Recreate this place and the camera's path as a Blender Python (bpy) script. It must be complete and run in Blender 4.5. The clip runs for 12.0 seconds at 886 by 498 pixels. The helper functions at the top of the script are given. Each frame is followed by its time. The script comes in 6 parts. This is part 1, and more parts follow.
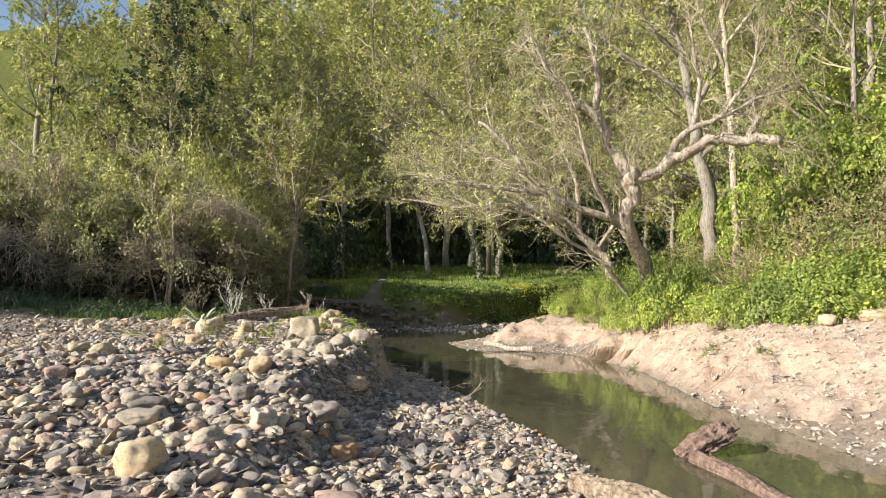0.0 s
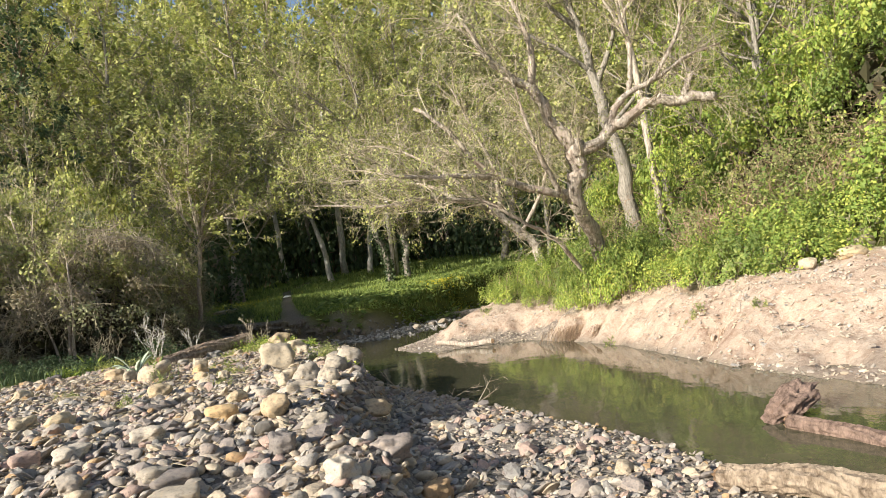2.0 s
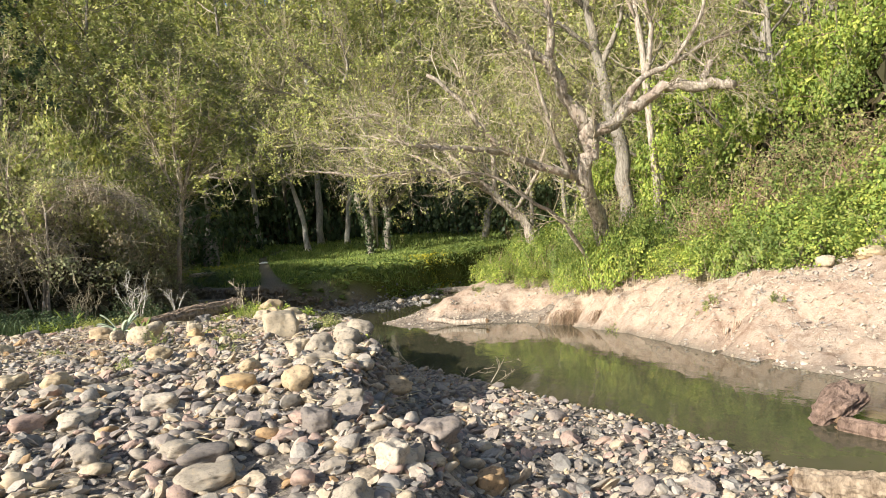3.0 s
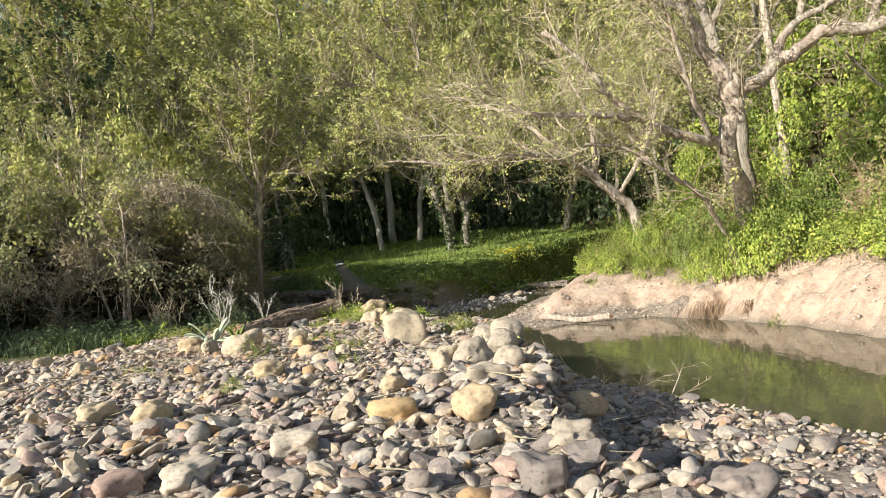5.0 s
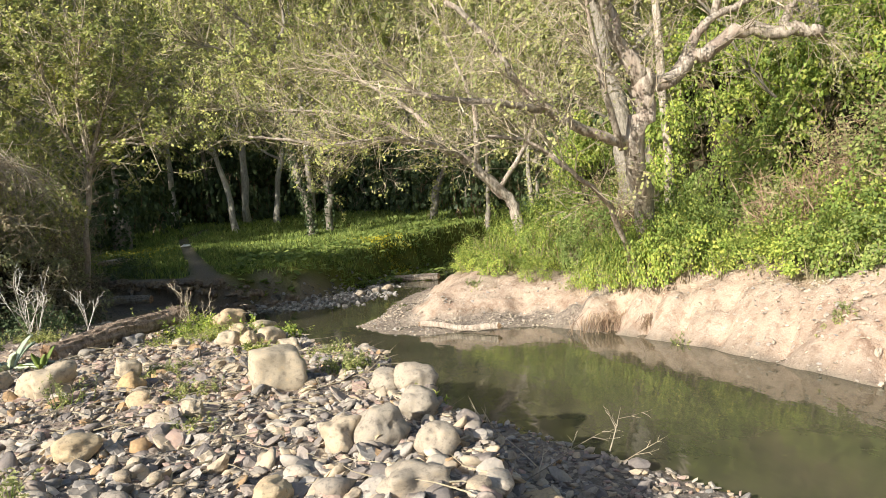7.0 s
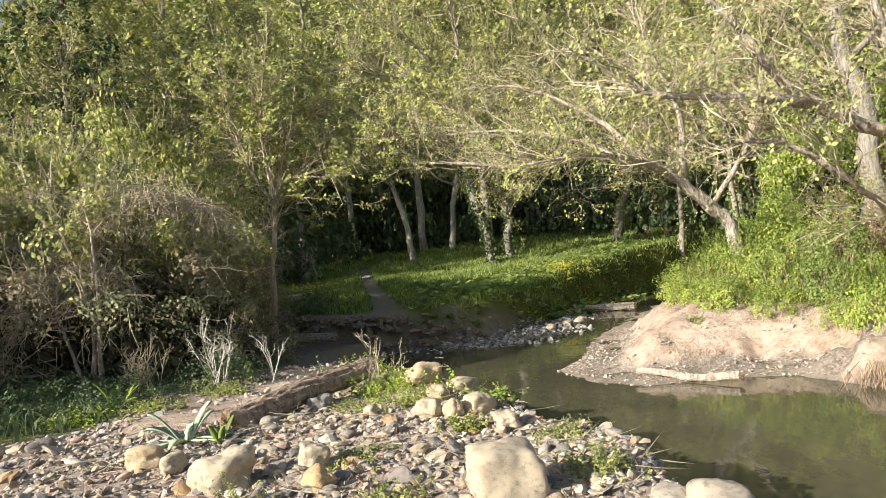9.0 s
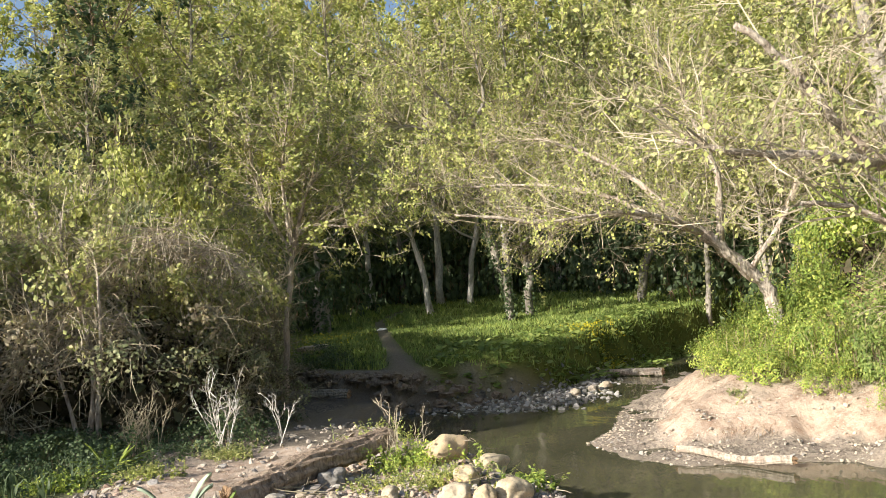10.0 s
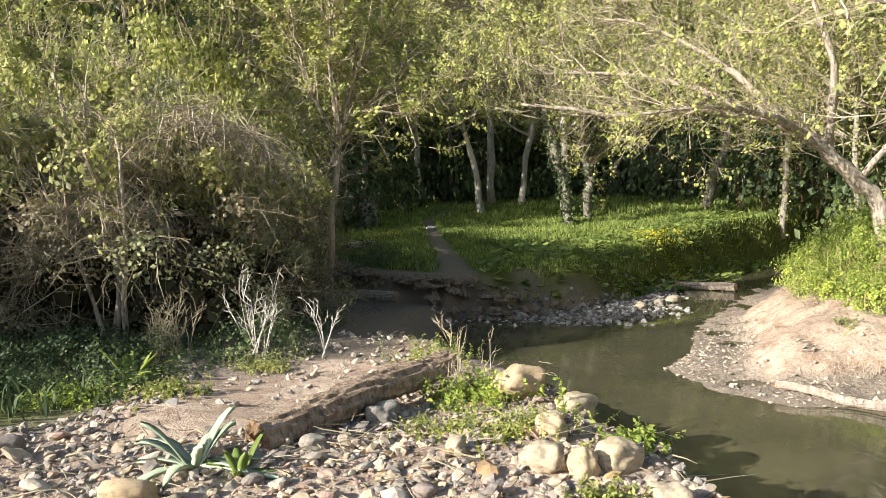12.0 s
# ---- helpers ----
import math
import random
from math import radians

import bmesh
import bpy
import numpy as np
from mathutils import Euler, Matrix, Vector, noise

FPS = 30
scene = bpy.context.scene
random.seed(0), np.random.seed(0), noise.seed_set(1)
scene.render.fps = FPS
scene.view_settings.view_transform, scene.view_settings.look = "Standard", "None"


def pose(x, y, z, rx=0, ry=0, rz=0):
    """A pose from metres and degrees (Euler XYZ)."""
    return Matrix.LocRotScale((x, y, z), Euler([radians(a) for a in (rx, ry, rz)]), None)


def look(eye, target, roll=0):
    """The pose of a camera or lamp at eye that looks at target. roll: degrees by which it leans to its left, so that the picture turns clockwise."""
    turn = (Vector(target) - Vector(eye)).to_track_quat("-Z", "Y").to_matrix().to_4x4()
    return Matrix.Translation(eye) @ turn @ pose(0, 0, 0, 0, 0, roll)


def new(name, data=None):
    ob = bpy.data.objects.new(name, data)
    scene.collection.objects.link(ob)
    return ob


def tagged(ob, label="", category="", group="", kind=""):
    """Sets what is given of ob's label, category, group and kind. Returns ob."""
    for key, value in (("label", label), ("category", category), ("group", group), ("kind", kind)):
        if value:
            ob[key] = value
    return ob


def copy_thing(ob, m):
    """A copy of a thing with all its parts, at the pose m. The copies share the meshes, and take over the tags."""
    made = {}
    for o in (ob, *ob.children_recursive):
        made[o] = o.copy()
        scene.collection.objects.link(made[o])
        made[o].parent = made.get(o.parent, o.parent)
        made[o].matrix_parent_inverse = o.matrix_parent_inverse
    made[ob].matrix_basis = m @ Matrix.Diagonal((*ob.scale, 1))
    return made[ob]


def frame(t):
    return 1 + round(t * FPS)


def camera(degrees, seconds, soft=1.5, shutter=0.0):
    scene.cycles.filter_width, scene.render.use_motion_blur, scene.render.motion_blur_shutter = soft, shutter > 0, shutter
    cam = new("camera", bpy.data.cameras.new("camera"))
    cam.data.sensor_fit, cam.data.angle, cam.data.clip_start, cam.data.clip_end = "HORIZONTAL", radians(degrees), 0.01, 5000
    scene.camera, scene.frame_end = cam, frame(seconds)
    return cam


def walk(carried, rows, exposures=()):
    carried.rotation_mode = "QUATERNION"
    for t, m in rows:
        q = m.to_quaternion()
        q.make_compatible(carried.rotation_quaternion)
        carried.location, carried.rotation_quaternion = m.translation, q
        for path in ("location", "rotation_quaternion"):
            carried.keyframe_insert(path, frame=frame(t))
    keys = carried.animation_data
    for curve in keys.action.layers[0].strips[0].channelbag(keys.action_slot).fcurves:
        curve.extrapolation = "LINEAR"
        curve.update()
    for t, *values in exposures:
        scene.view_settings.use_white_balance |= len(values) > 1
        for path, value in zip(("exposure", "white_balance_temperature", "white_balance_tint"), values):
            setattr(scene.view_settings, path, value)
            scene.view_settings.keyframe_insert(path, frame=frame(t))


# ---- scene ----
cam = camera(63.6, 12.0, soft=0.65)
PATH = [
    (0, (0.276, 1.151, 1.559), (0.009, 3.131, 1.645), 0.4),
    (0.5, (-0.179, 1.301, 1.562), (-0.387, 3.285, 1.71), 0.1),
    (1, (-0.593, 1.501, 1.598), (-0.769, 3.488, 1.738), -2.8),
    (1.5, (-0.865, 1.719, 1.576), (-0.911, 3.716, 1.682), -5.5),
    (2, (-1.192, 1.984, 1.597), (-1.109, 3.981, 1.665), -7.9),
    (2.5, (-1.528, 2.198, 1.595), (-1.361, 4.191, 1.606), -6.0),
    (2.7, (-1.646, 2.268, 1.611), (-1.488, 4.262, 1.613), -4.1),
    (4.3, (-2.158, 3.576, 1.634), (-1.974, 5.567, 1.602), -8.2),
    (4.5, (-2.257, 3.701, 1.606), (-2.173, 5.695, 1.469), -9.0),
    (5, (-2.604, 4.095, 1.544), (-2.605, 6.095, 1.553), -6.6),
    (5.5, (-2.809, 4.435, 1.625), (-2.977, 6.428, 1.618), -10.7),
    (6, (-2.86, 4.798, 1.741), (-2.583, 6.777, 1.667), -4.2),
    (6.5, (-2.841, 5.182, 1.724), (-2.392, 7.131, 1.697), -2.9),
    (6.7, (-2.837, 5.379, 1.79), (-2.401, 7.33, 1.718), -3.7),
    (8.3, (-2.945, 6.828, 2.002), (-2.885, 8.825, 1.907), -4.5),
    (8.5, (-2.973, 6.97, 2.036), (-3.004, 8.969, 1.969), -5.8),
    (9, (-3.154, 7.27, 2.053), (-3.219, 9.269, 2.068), -6.2),
    (9.5, (-3.307, 7.544, 2.131), (-3.368, 9.54, 2.243), -5.0),
    (10, (-3.33, 7.889, 2.146), (-3.423, 9.881, 2.31), -4.1),
    (10.5, (-3.417, 8.218, 2.15), (-3.509, 10.21, 2.303), -4.9),
    (11, (-3.496, 8.574, 2.196), (-3.507, 10.572, 2.292), -5.8),
    (11.5, (-3.554, 8.932, 2.178), (-3.59, 10.931, 2.134), -3.4),
    (12, (-3.671, 9.205, 2.193), (-3.903, 11.188, 2.078), -1.7),
]
walk(cam, [(t, look(eye, target, roll)) for t, eye, target, roll in PATH], [(0.0, 0.77), (6.5, 0.74), (8.5, 0.88), (12.0, 1.02)])

# ---- light: low afternoon sun from behind the left shoulder, clear sky ----
SUN_TO = Vector((-0.78, -0.54, 0.42)).normalized()
world = bpy.data.worlds.new("sky")
scene.world = world
world.use_nodes = True
wn = world.node_tree
sky = wn.nodes.new("ShaderNodeTexSky")
sky.sky_type = "NISHITA"
sky.sun_disc = False
sky.sun_elevation = math.asin(SUN_TO.z)
sky.sun_rotation = math.atan2(SUN_TO.x, SUN_TO.y)
sky.dust_density = 1.5
wn.links.new(sky.outputs[0], wn.nodes["Background"].inputs[0])
wn.nodes["Background"].inputs[1].default_value = 0.1
sun = new("sun", bpy.data.lights.new("sun", "SUN"))
sun.data.energy, sun.data.angle, sun.data.color = 5.0, radians(0.6), (1.0, 0.945, 0.835)
sun.matrix_world = look((-40, -25, 30), Vector((-40, -25, 30)) - SUN_TO)

# ---- materials ----


def shader(name, rough=0.8, spec=0.3):
    m = bpy.data.materials.new(name)
    m.use_nodes = True
    nt = m.node_tree
    b = nt.nodes["Principled BSDF"]
    b.inputs["Roughness"].default_value = rough
    b.inputs["Specular IOR Level"].default_value = spec
    return m, nt, b


def noise_node(nt, scale, detail=4, rough=0.6, coords=None, kind="ShaderNodeTexNoise"):
    n = nt.nodes.new(kind)
    n.inputs["Scale"].default_value = scale
    if kind == "ShaderNodeTexNoise":
        n.inputs["Detail"].default_value = detail
        n.inputs["Roughness"].default_value = rough
    if coords is not None:
        nt.links.new(coords, n.inputs["Vector"])
    return n


def ramp(nt, src, stops, constant=False):
    r = nt.nodes.new("ShaderNodeValToRGB")
    if constant:
        r.color_ramp.interpolation = "CONSTANT"
    els = r.color_ramp.elements
    while len(els) < len(stops):
        els.new(0.5)
    for e, (p, c) in zip(els, stops):
        e.position, e.color = p, (*c, 1)
    nt.links.new(src, r.inputs[0])
    return r.outputs[0]


def mixc(nt, fac, a, b, mode="MIX"):
    n = nt.nodes.new("ShaderNodeMix")
    n.data_type, n.blend_type = "RGBA", mode
    for sock, v in ((n.inputs[0], fac), (n.inputs[6], a), (n.inputs[7], b)):
        if isinstance(v, (int, float)):
            sock.default_value = v
        elif isinstance(v, tuple):
            sock.default_value = (*v, 1)
        else:
            nt.links.new(v, sock)
    return n.outputs[2]


def bump(nt, b, src, strength=0.5, dist=0.02):
    n = nt.nodes.new("ShaderNodeBump")
    n.inputs["Strength"].default_value, n.inputs["Distance"].default_value = strength, dist
    nt.links.new(src, n.inputs["Height"])
    nt.links.new(n.outputs[0], b.inputs["Normal"])


def texco(nt, which="Object"):
    return nt.nodes.new("ShaderNodeTexCoord").outputs[which]


def leaf_mat(name, stops, through_light=0.3, rough=0.55):
    """Leaves: colour varies from leaf to leaf, some light passes through."""
    m, nt, b = shader(name, rough, 0.25)
    rnd = nt.nodes.new("ShaderNodeNewGeometry").outputs["Random Per Island"]
    col = ramp(nt, rnd, stops)
    # clump-sized dark and bright tones put lit and shaded clusters into the colour
    nz = noise_node(nt, 1.6, 3, coords=texco(nt))
    col = mixc(nt, 0.85, col, ramp(nt, nz.outputs[0], [(0.34, (0.45, 0.5, 0.5)), (0.5, (0.95, 0.95, 0.95)), (0.66, (1.3, 1.25, 1.1))]), "MULTIPLY")
    nt.links.new(col, b.inputs["Base Color"])
    t = nt.nodes.new("ShaderNodeBsdfTranslucent")
    nt.links.new(col, t.inputs[0])
    mx = nt.nodes.new("ShaderNodeMixShader")
    mx.inputs[0].default_value = through_light
    nt.links.new(b.outputs[0], mx.inputs[1])
    nt.links.new(t.outputs[0], mx.inputs[2])
    nt.links.new(mx.outputs[0], nt.nodes["Material Output"].inputs[0])
    return m


def bark_mat(name, dark, pale, scale=6, lichen=None):
    m, nt, b = shader(name, 0.9, 0.15)
    co = texco(nt)
    mp = nt.nodes.new("ShaderNodeMapping")
    mp.inputs["Scale"].default_value = (1, 1, 0.25)
    nt.links.new(co, mp.inputs[0])
    n1 = noise_node(nt, scale * 4, 6, 0.7, mp.outputs[0])
    n2 = noise_node(nt, scale * 0.4, 3, 0.6, co)
    col = ramp(nt, n1.outputs[0], [(0.32, dark), (0.6, pale)])
    if lichen:
        col = mixc(nt, ramp(nt, n2.outputs[0], [(0.5, (0, 0, 0)), (0.65, (0.7, 0.7, 0.7))]), col, lichen)
    nt.links.new(col, b.inputs["Base Color"])
    bump(nt, b, n1.outputs[0], 1.0, 0.045)
    return m


def twig_mat(name, stops):
    m, nt, b = shader(name, 0.85, 0.2)
    rnd = nt.nodes.new("ShaderNodeNewGeometry").outputs["Random Per Island"]
    nt.links.new(ramp(nt, rnd, stops), b.inputs["Base Color"])
    return m


STONES = [(0.0, (0.38, 0.33, 0.275)), (0.12, (0.24, 0.21, 0.19)), (0.24, (0.47, 0.385, 0.285)), (0.36, (0.33, 0.28, 0.245)), (0.48, (0.52, 0.43, 0.315)),
          (0.60, (0.44, 0.32, 0.265)), (0.70, (0.44, 0.395, 0.345)), (0.80, (0.28, 0.26, 0.235)), (0.88, (0.55, 0.48, 0.39)), (0.95, (0.44, 0.295, 0.165))]


def stone_mat(name, source, stops=STONES):
    m, nt, b = shader(name, 0.85, 0.25)
    if source == "island":
        rnd = nt.nodes.new("ShaderNodeNewGeometry").outputs["Random Per Island"]
    else:
        rnd = nt.nodes.new("ShaderNodeObjectInfo").outputs["Random"]
    col = ramp(nt, rnd, stops, constant=True)
    co = texco(nt)
    n1 = noise_node(nt, 9, 5, 0.65, co)
    n2 = noise_node(nt, 60, 4, 0.7, co)
    col = mixc(nt, 0.9, col, ramp(nt, n1.outputs[0], [(0.3, (0.45, 0.43, 0.42)), (0.47, (0.95, 0.95, 0.95)), (0.6, (1.05, 1.02, 0.97)), (0.75, (1.35, 1.2, 1.0))]), "MULTIPLY")
    col = mixc(nt, 0.35, col, ramp(nt, n2.outputs[0], [(0.35, (0.6, 0.6, 0.6)), (0.65, (1.1, 1.1, 1.1))]), "MULTIPLY")
    nt.links.new(col, b.inputs["Base Color"])
    hgt = mixc(nt, 0.5, n1.outputs[0], n2.outputs[0])
    bump(nt, b, hgt, 0.45, 0.03)
    return m


M_PEBBLE = stone_mat("pebble_stone", "island")
M_STONE = stone_mat("river_stone", "object")
M_TAN = stone_mat("tan_sandstone", "object", [(0.0, (0.55, 0.45, 0.31)), (0.35, (0.50, 0.42, 0.31)), (0.7, (0.57, 0.45, 0.295))])
M_OCHRE = stone_mat("ochre_sandstone", "object", [(0.0, (0.55, 0.385, 0.21)), (0.5, (0.52, 0.40, 0.26))])
M_GREY = stone_mat("grey_boulder", "object", [(0.0, (0.41, 0.355, 0.285)), (0.4, (0.36, 0.325, 0.275)), (0.7, (0.44, 0.375, 0.295))])
M_CLAYSTONE = stone_mat("pale_rubble", "island", [(0.0, (0.52, 0.44, 0.35)), (0.3, (0.43, 0.37, 0.31)), (0.6, (0.58, 0.50, 0.40)), (0.85, (0.38, 0.35, 0.32))])
M_WETSTONE = stone_mat("riffle_stone", "island", [(0.0, (0.24, 0.23, 0.21)), (0.3, (0.38, 0.36, 0.34)), (0.6, (0.18, 0.17, 0.16)), (0.85, (0.48, 0.46, 0.43))])

M_SPRING = leaf_mat("spring_leaf", [(0.0, (0.25, 0.29, 0.085)), (0.4, (0.38, 0.41, 0.125)), (0.75, (0.53, 0.53, 0.17)), (1.0, (0.44, 0.41, 0.21))], 0.36)
M_OLIVE = leaf_mat("olive_leaf", [(0.0, (0.24, 0.27, 0.10)), (0.5, (0.38, 0.40, 0.155)), (1.0, (0.50, 0.47, 0.23))], 0.36)
M_FRESH = leaf_mat("fresh_green_leaf", [(0.0, (0.19, 0.28, 0.06)), (0.5, (0.33, 0.42, 0.09)), (1.0, (0.52, 0.53, 0.13))], 0.35)
# deep green, lowered further to stand in for shade on undergrowth and thicket-foot plants
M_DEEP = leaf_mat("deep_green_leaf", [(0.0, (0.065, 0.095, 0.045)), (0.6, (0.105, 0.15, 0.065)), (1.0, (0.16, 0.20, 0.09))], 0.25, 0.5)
M_GRASS = leaf_mat("grass_blade", [(0.0, (0.16, 0.23, 0.06)), (0.6, (0.26, 0.34, 0.09)), (1.0, (0.38, 0.42, 0.13))], 0.35)
M_STRAW = leaf_mat("dry_grass", [(0.0, (0.36, 0.28, 0.16)), (0.6, (0.28, 0.22, 0.12)), (1.0, (0.42, 0.35, 0.22))], 0.2)
M_BRAMBLE = leaf_mat("bramble_leaf", [(0.0, (0.31, 0.34, 0.12)), (0.5, (0.48, 0.50, 0.18)), (0.8, (0.60, 0.57, 0.24)), (1.0, (0.54, 0.46, 0.31))], 0.32)
M_DRYLEAF = leaf_mat("dry_bramble_leaf", [(0.0, (0.35, 0.285, 0.19)), (0.5, (0.46, 0.385, 0.27)), (0.8, (0.33, 0.30, 0.15)), (1.0, (0.55, 0.47, 0.34))], 0.22)
M_GREYGREEN = leaf_mat("greyish_bramble_leaf", [(0.0, (0.27, 0.29, 0.15)), (0.5, (0.40, 0.41, 0.20)), (1.0, (0.50, 0.48, 0.28))], 0.28)
# dead brown leaf, dark enough to carry the shade at a thicket's foot
M_BROWNSHADE = leaf_mat("dead_brown_leaf", [(0.0, (0.15, 0.12, 0.08)), (0.6, (0.21, 0.175, 0.115)), (1.0, (0.25, 0.24, 0.13))], 0.15)
# near-black leaf colour that stands in for the shade inside thickets
M_INNERSHADE = leaf_mat("old_inner_leaf", [(0.0, (0.06, 0.05, 0.03)), (0.6, (0.10, 0.08, 0.045)), (1.0, (0.08, 0.09, 0.04))], 0.05, 0.8)
M_YELLOW = leaf_mat("yellow_flower", [(0.0, (0.5, 0.42, 0.03)), (1.0, (0.42, 0.40, 0.05))], 0.2)
M_AGAVE = leaf_mat("agave_leaf", [(0.0, (0.32, 0.39, 0.28)), (1.0, (0.47, 0.54, 0.40))], 0.05, 0.35)
M_BARK = bark_mat("grey_bark", (0.15, 0.13, 0.105), (0.38, 0.34, 0.285))
M_PALEBARK = bark_mat("pale_bark", (0.14, 0.105, 0.08), (0.60, 0.52, 0.43), 4.5, (0.46, 0.35, 0.28))
M_GROVEBARK = bark_mat("grove_bark", (0.24, 0.22, 0.18), (0.58, 0.54, 0.47), 4)
M_DRIFT = bark_mat("driftwood_grain", (0.13, 0.09, 0.06), (0.45, 0.355, 0.26), 5)
M_LOG = bark_mat("log_bark", (0.13, 0.09, 0.062), (0.46, 0.35, 0.26), 5)
M_WETLOG = bark_mat("wet_log", (0.085, 0.055, 0.042), (0.33, 0.23, 0.18), 5)
M_CUT = bark_mat("split_wood", (0.2, 0.12, 0.07), (0.42, 0.28, 0.17), 12)
M_TWIG = twig_mat("tan_twig", [(0.0, (0.27, 0.23, 0.15)), (0.5, (0.40, 0.345, 0.235)), (1.0, (0.18, 0.145, 0.095))])
M_PALETWIG = twig_mat("pale_twig", [(0.0, (0.34, 0.28, 0.20)), (0.5, (0.56, 0.48, 0.36)), (1.0, (0.18, 0.14, 0.095))])
M_BROWNTWIG = twig_mat("brown_twig", [(0.0, (0.18, 0.12, 0.08)), (0.5, (0.30, 0.20, 0.13)), (1.0, (0.36, 0.28, 0.19))])
M_WHITETWIG = twig_mat("bleached_twig", [(0.0, (0.55, 0.51, 0.45)), (0.5, (0.66, 0.62, 0.56)), (1.0, (0.44, 0.40, 0.35))])
M_WHITE, _nt, _b = shader("white_enamel", 0.5, 0.4)
_b.inputs["Base Color"].default_value = (0.78, 0.76, 0.72, 1)

# ground: gravel, clay, meadow soil and leaf litter mixed by the zone of the place
M_GROUND, nt, b = shader("ground_mix", 0.95, 0.1)
co = texco(nt)


def zone(nt, name):
    a = nt.nodes.new("ShaderNodeAttribute")
    a.attribute_name = name
    return a.outputs["Fac"]


vor = noise_node(nt, 28, coords=co, kind="ShaderNodeTexVoronoi")
vor2 = noise_node(nt, 75, coords=co, kind="ShaderNodeTexVoronoi")
gn = noise_node(nt, 1.3, 5, 0.6, co)
gf = noise_node(nt, 45, 5, 0.7, co)
grav = ramp(nt, vor.outputs["Color"], [(0.15, (0.13, 0.115, 0.10)), (0.45, (0.28, 0.245, 0.21)), (0.8, (0.42, 0.365, 0.30))])
grav = mixc(nt, 0.6, grav, ramp(nt, vor2.outputs["Distance"], [(0.0, (1.1, 1.1, 1.1)), (0.6, (0.5, 0.48, 0.46))]), "MULTIPLY")
clay = ramp(nt, gn.outputs[0], [(0.25, (0.36, 0.265, 0.205)), (0.45, (0.50, 0.39, 0.305)), (0.7, (0.57, 0.465, 0.375))])
crumb = noise_node(nt, 7, 6, 0.75, co)
clay = mixc(nt, 0.8, clay, ramp(nt, crumb.outputs[0], [(0.3, (0.55, 0.46, 0.40)), (0.48, (1, 1, 1)), (0.62, (1.0, 0.97, 0.93)), (0.75, (0.72, 0.68, 0.66))]), "MULTIPLY")
clay = mixc(nt, 0.35, clay, ramp(nt, gf.outputs[0], [(0.32, (0.5, 0.45, 0.41)), (0.58, (1.05, 1.05, 1.05))]), "MULTIPLY")
damp = noise_node(nt, 1.9, 9, 0.72, co)
clay = mixc(nt, ramp(nt, damp.outputs[0], [(0.55, (0, 0, 0)), (0.65, (0.6, 0.6, 0.6))]), clay, (0.36, 0.265, 0.205))
cmap = nt.nodes.new("ShaderNodeMapping")
cmap.inputs["Scale"].default_value = (2.6, 2.6, 0.5)
nt.links.new(co, cmap.inputs[0])
streak = noise_node(nt, 2.2, 6, 0.7, cmap.outputs[0])
clay = mixc(nt, 0.7, clay, ramp(nt, streak.outputs[0], [(0.36, (0.62, 0.52, 0.46)), (0.5, (1.0, 1.0, 1.0)), (0.66, (1.12, 1.1, 1.08))]), "MULTIPLY")
chalk = noise_node(nt, 16, coords=co, kind="ShaderNodeTexVoronoi")
clay = mixc(nt, ramp(nt, chalk.outputs["Distance"], [(0.1, (0.55, 0.55, 0.55)), (0.22, (0, 0, 0))]), clay, (0.56, 0.49, 0.41))
soil = ramp(nt, gn.outputs[0], [(0.3, (0.08, 0.095, 0.025)), (0.55, (0.14, 0.155, 0.04)), (0.75, (0.18, 0.17, 0.06))])
soil = mixc(nt, 0.6, soil, ramp(nt, gf.outputs[0], [(0.3, (0.5, 0.5, 0.45)), (0.65, (1.2, 1.2, 1.1))]), "MULTIPLY")
mud = ramp(nt, gf.outputs[0], [(0.3, (0.13, 0.105, 0.08)), (0.6, (0.25, 0.21, 0.165))])
col = mixc(nt, zone(nt, "clay"), grav, clay)
col = mixc(nt, zone(nt, "mud"), col, mud)
col = mixc(nt, zone(nt, "grass"), col, soil)
nt.links.new(col, b.inputs["Base Color"])
bump(nt, b, mixc(nt, 0.75, gf.outputs[0], crumb.outputs[0]), 0.7, 0.08)

M_WATER, nt, b = shader("murky_water", 0.04, 0.5)
b.inputs["IOR"].default_value = 1.333
wco = texco(nt)
wn1 = noise_node(nt, 0.8, 3, 0.5, wco)
nt.links.new(ramp(nt, wn1.outputs[0], [(0.3, (0.065, 0.064, 0.038)), (0.7, (0.10, 0.09, 0.056))]), b.inputs["Base Color"])
wmap = nt.nodes.new("ShaderNodeMapping")
wmap.inputs["Scale"].default_value = (1.0, 0.45, 1)
nt.links.new(wco, wmap.inputs[0])
wn2 = noise_node(nt, 5, 3, 0.5, wmap.outputs[0])
bump(nt, b, wn2.outputs[0], 0.12, 0.03)

# ---- geometry helpers ----


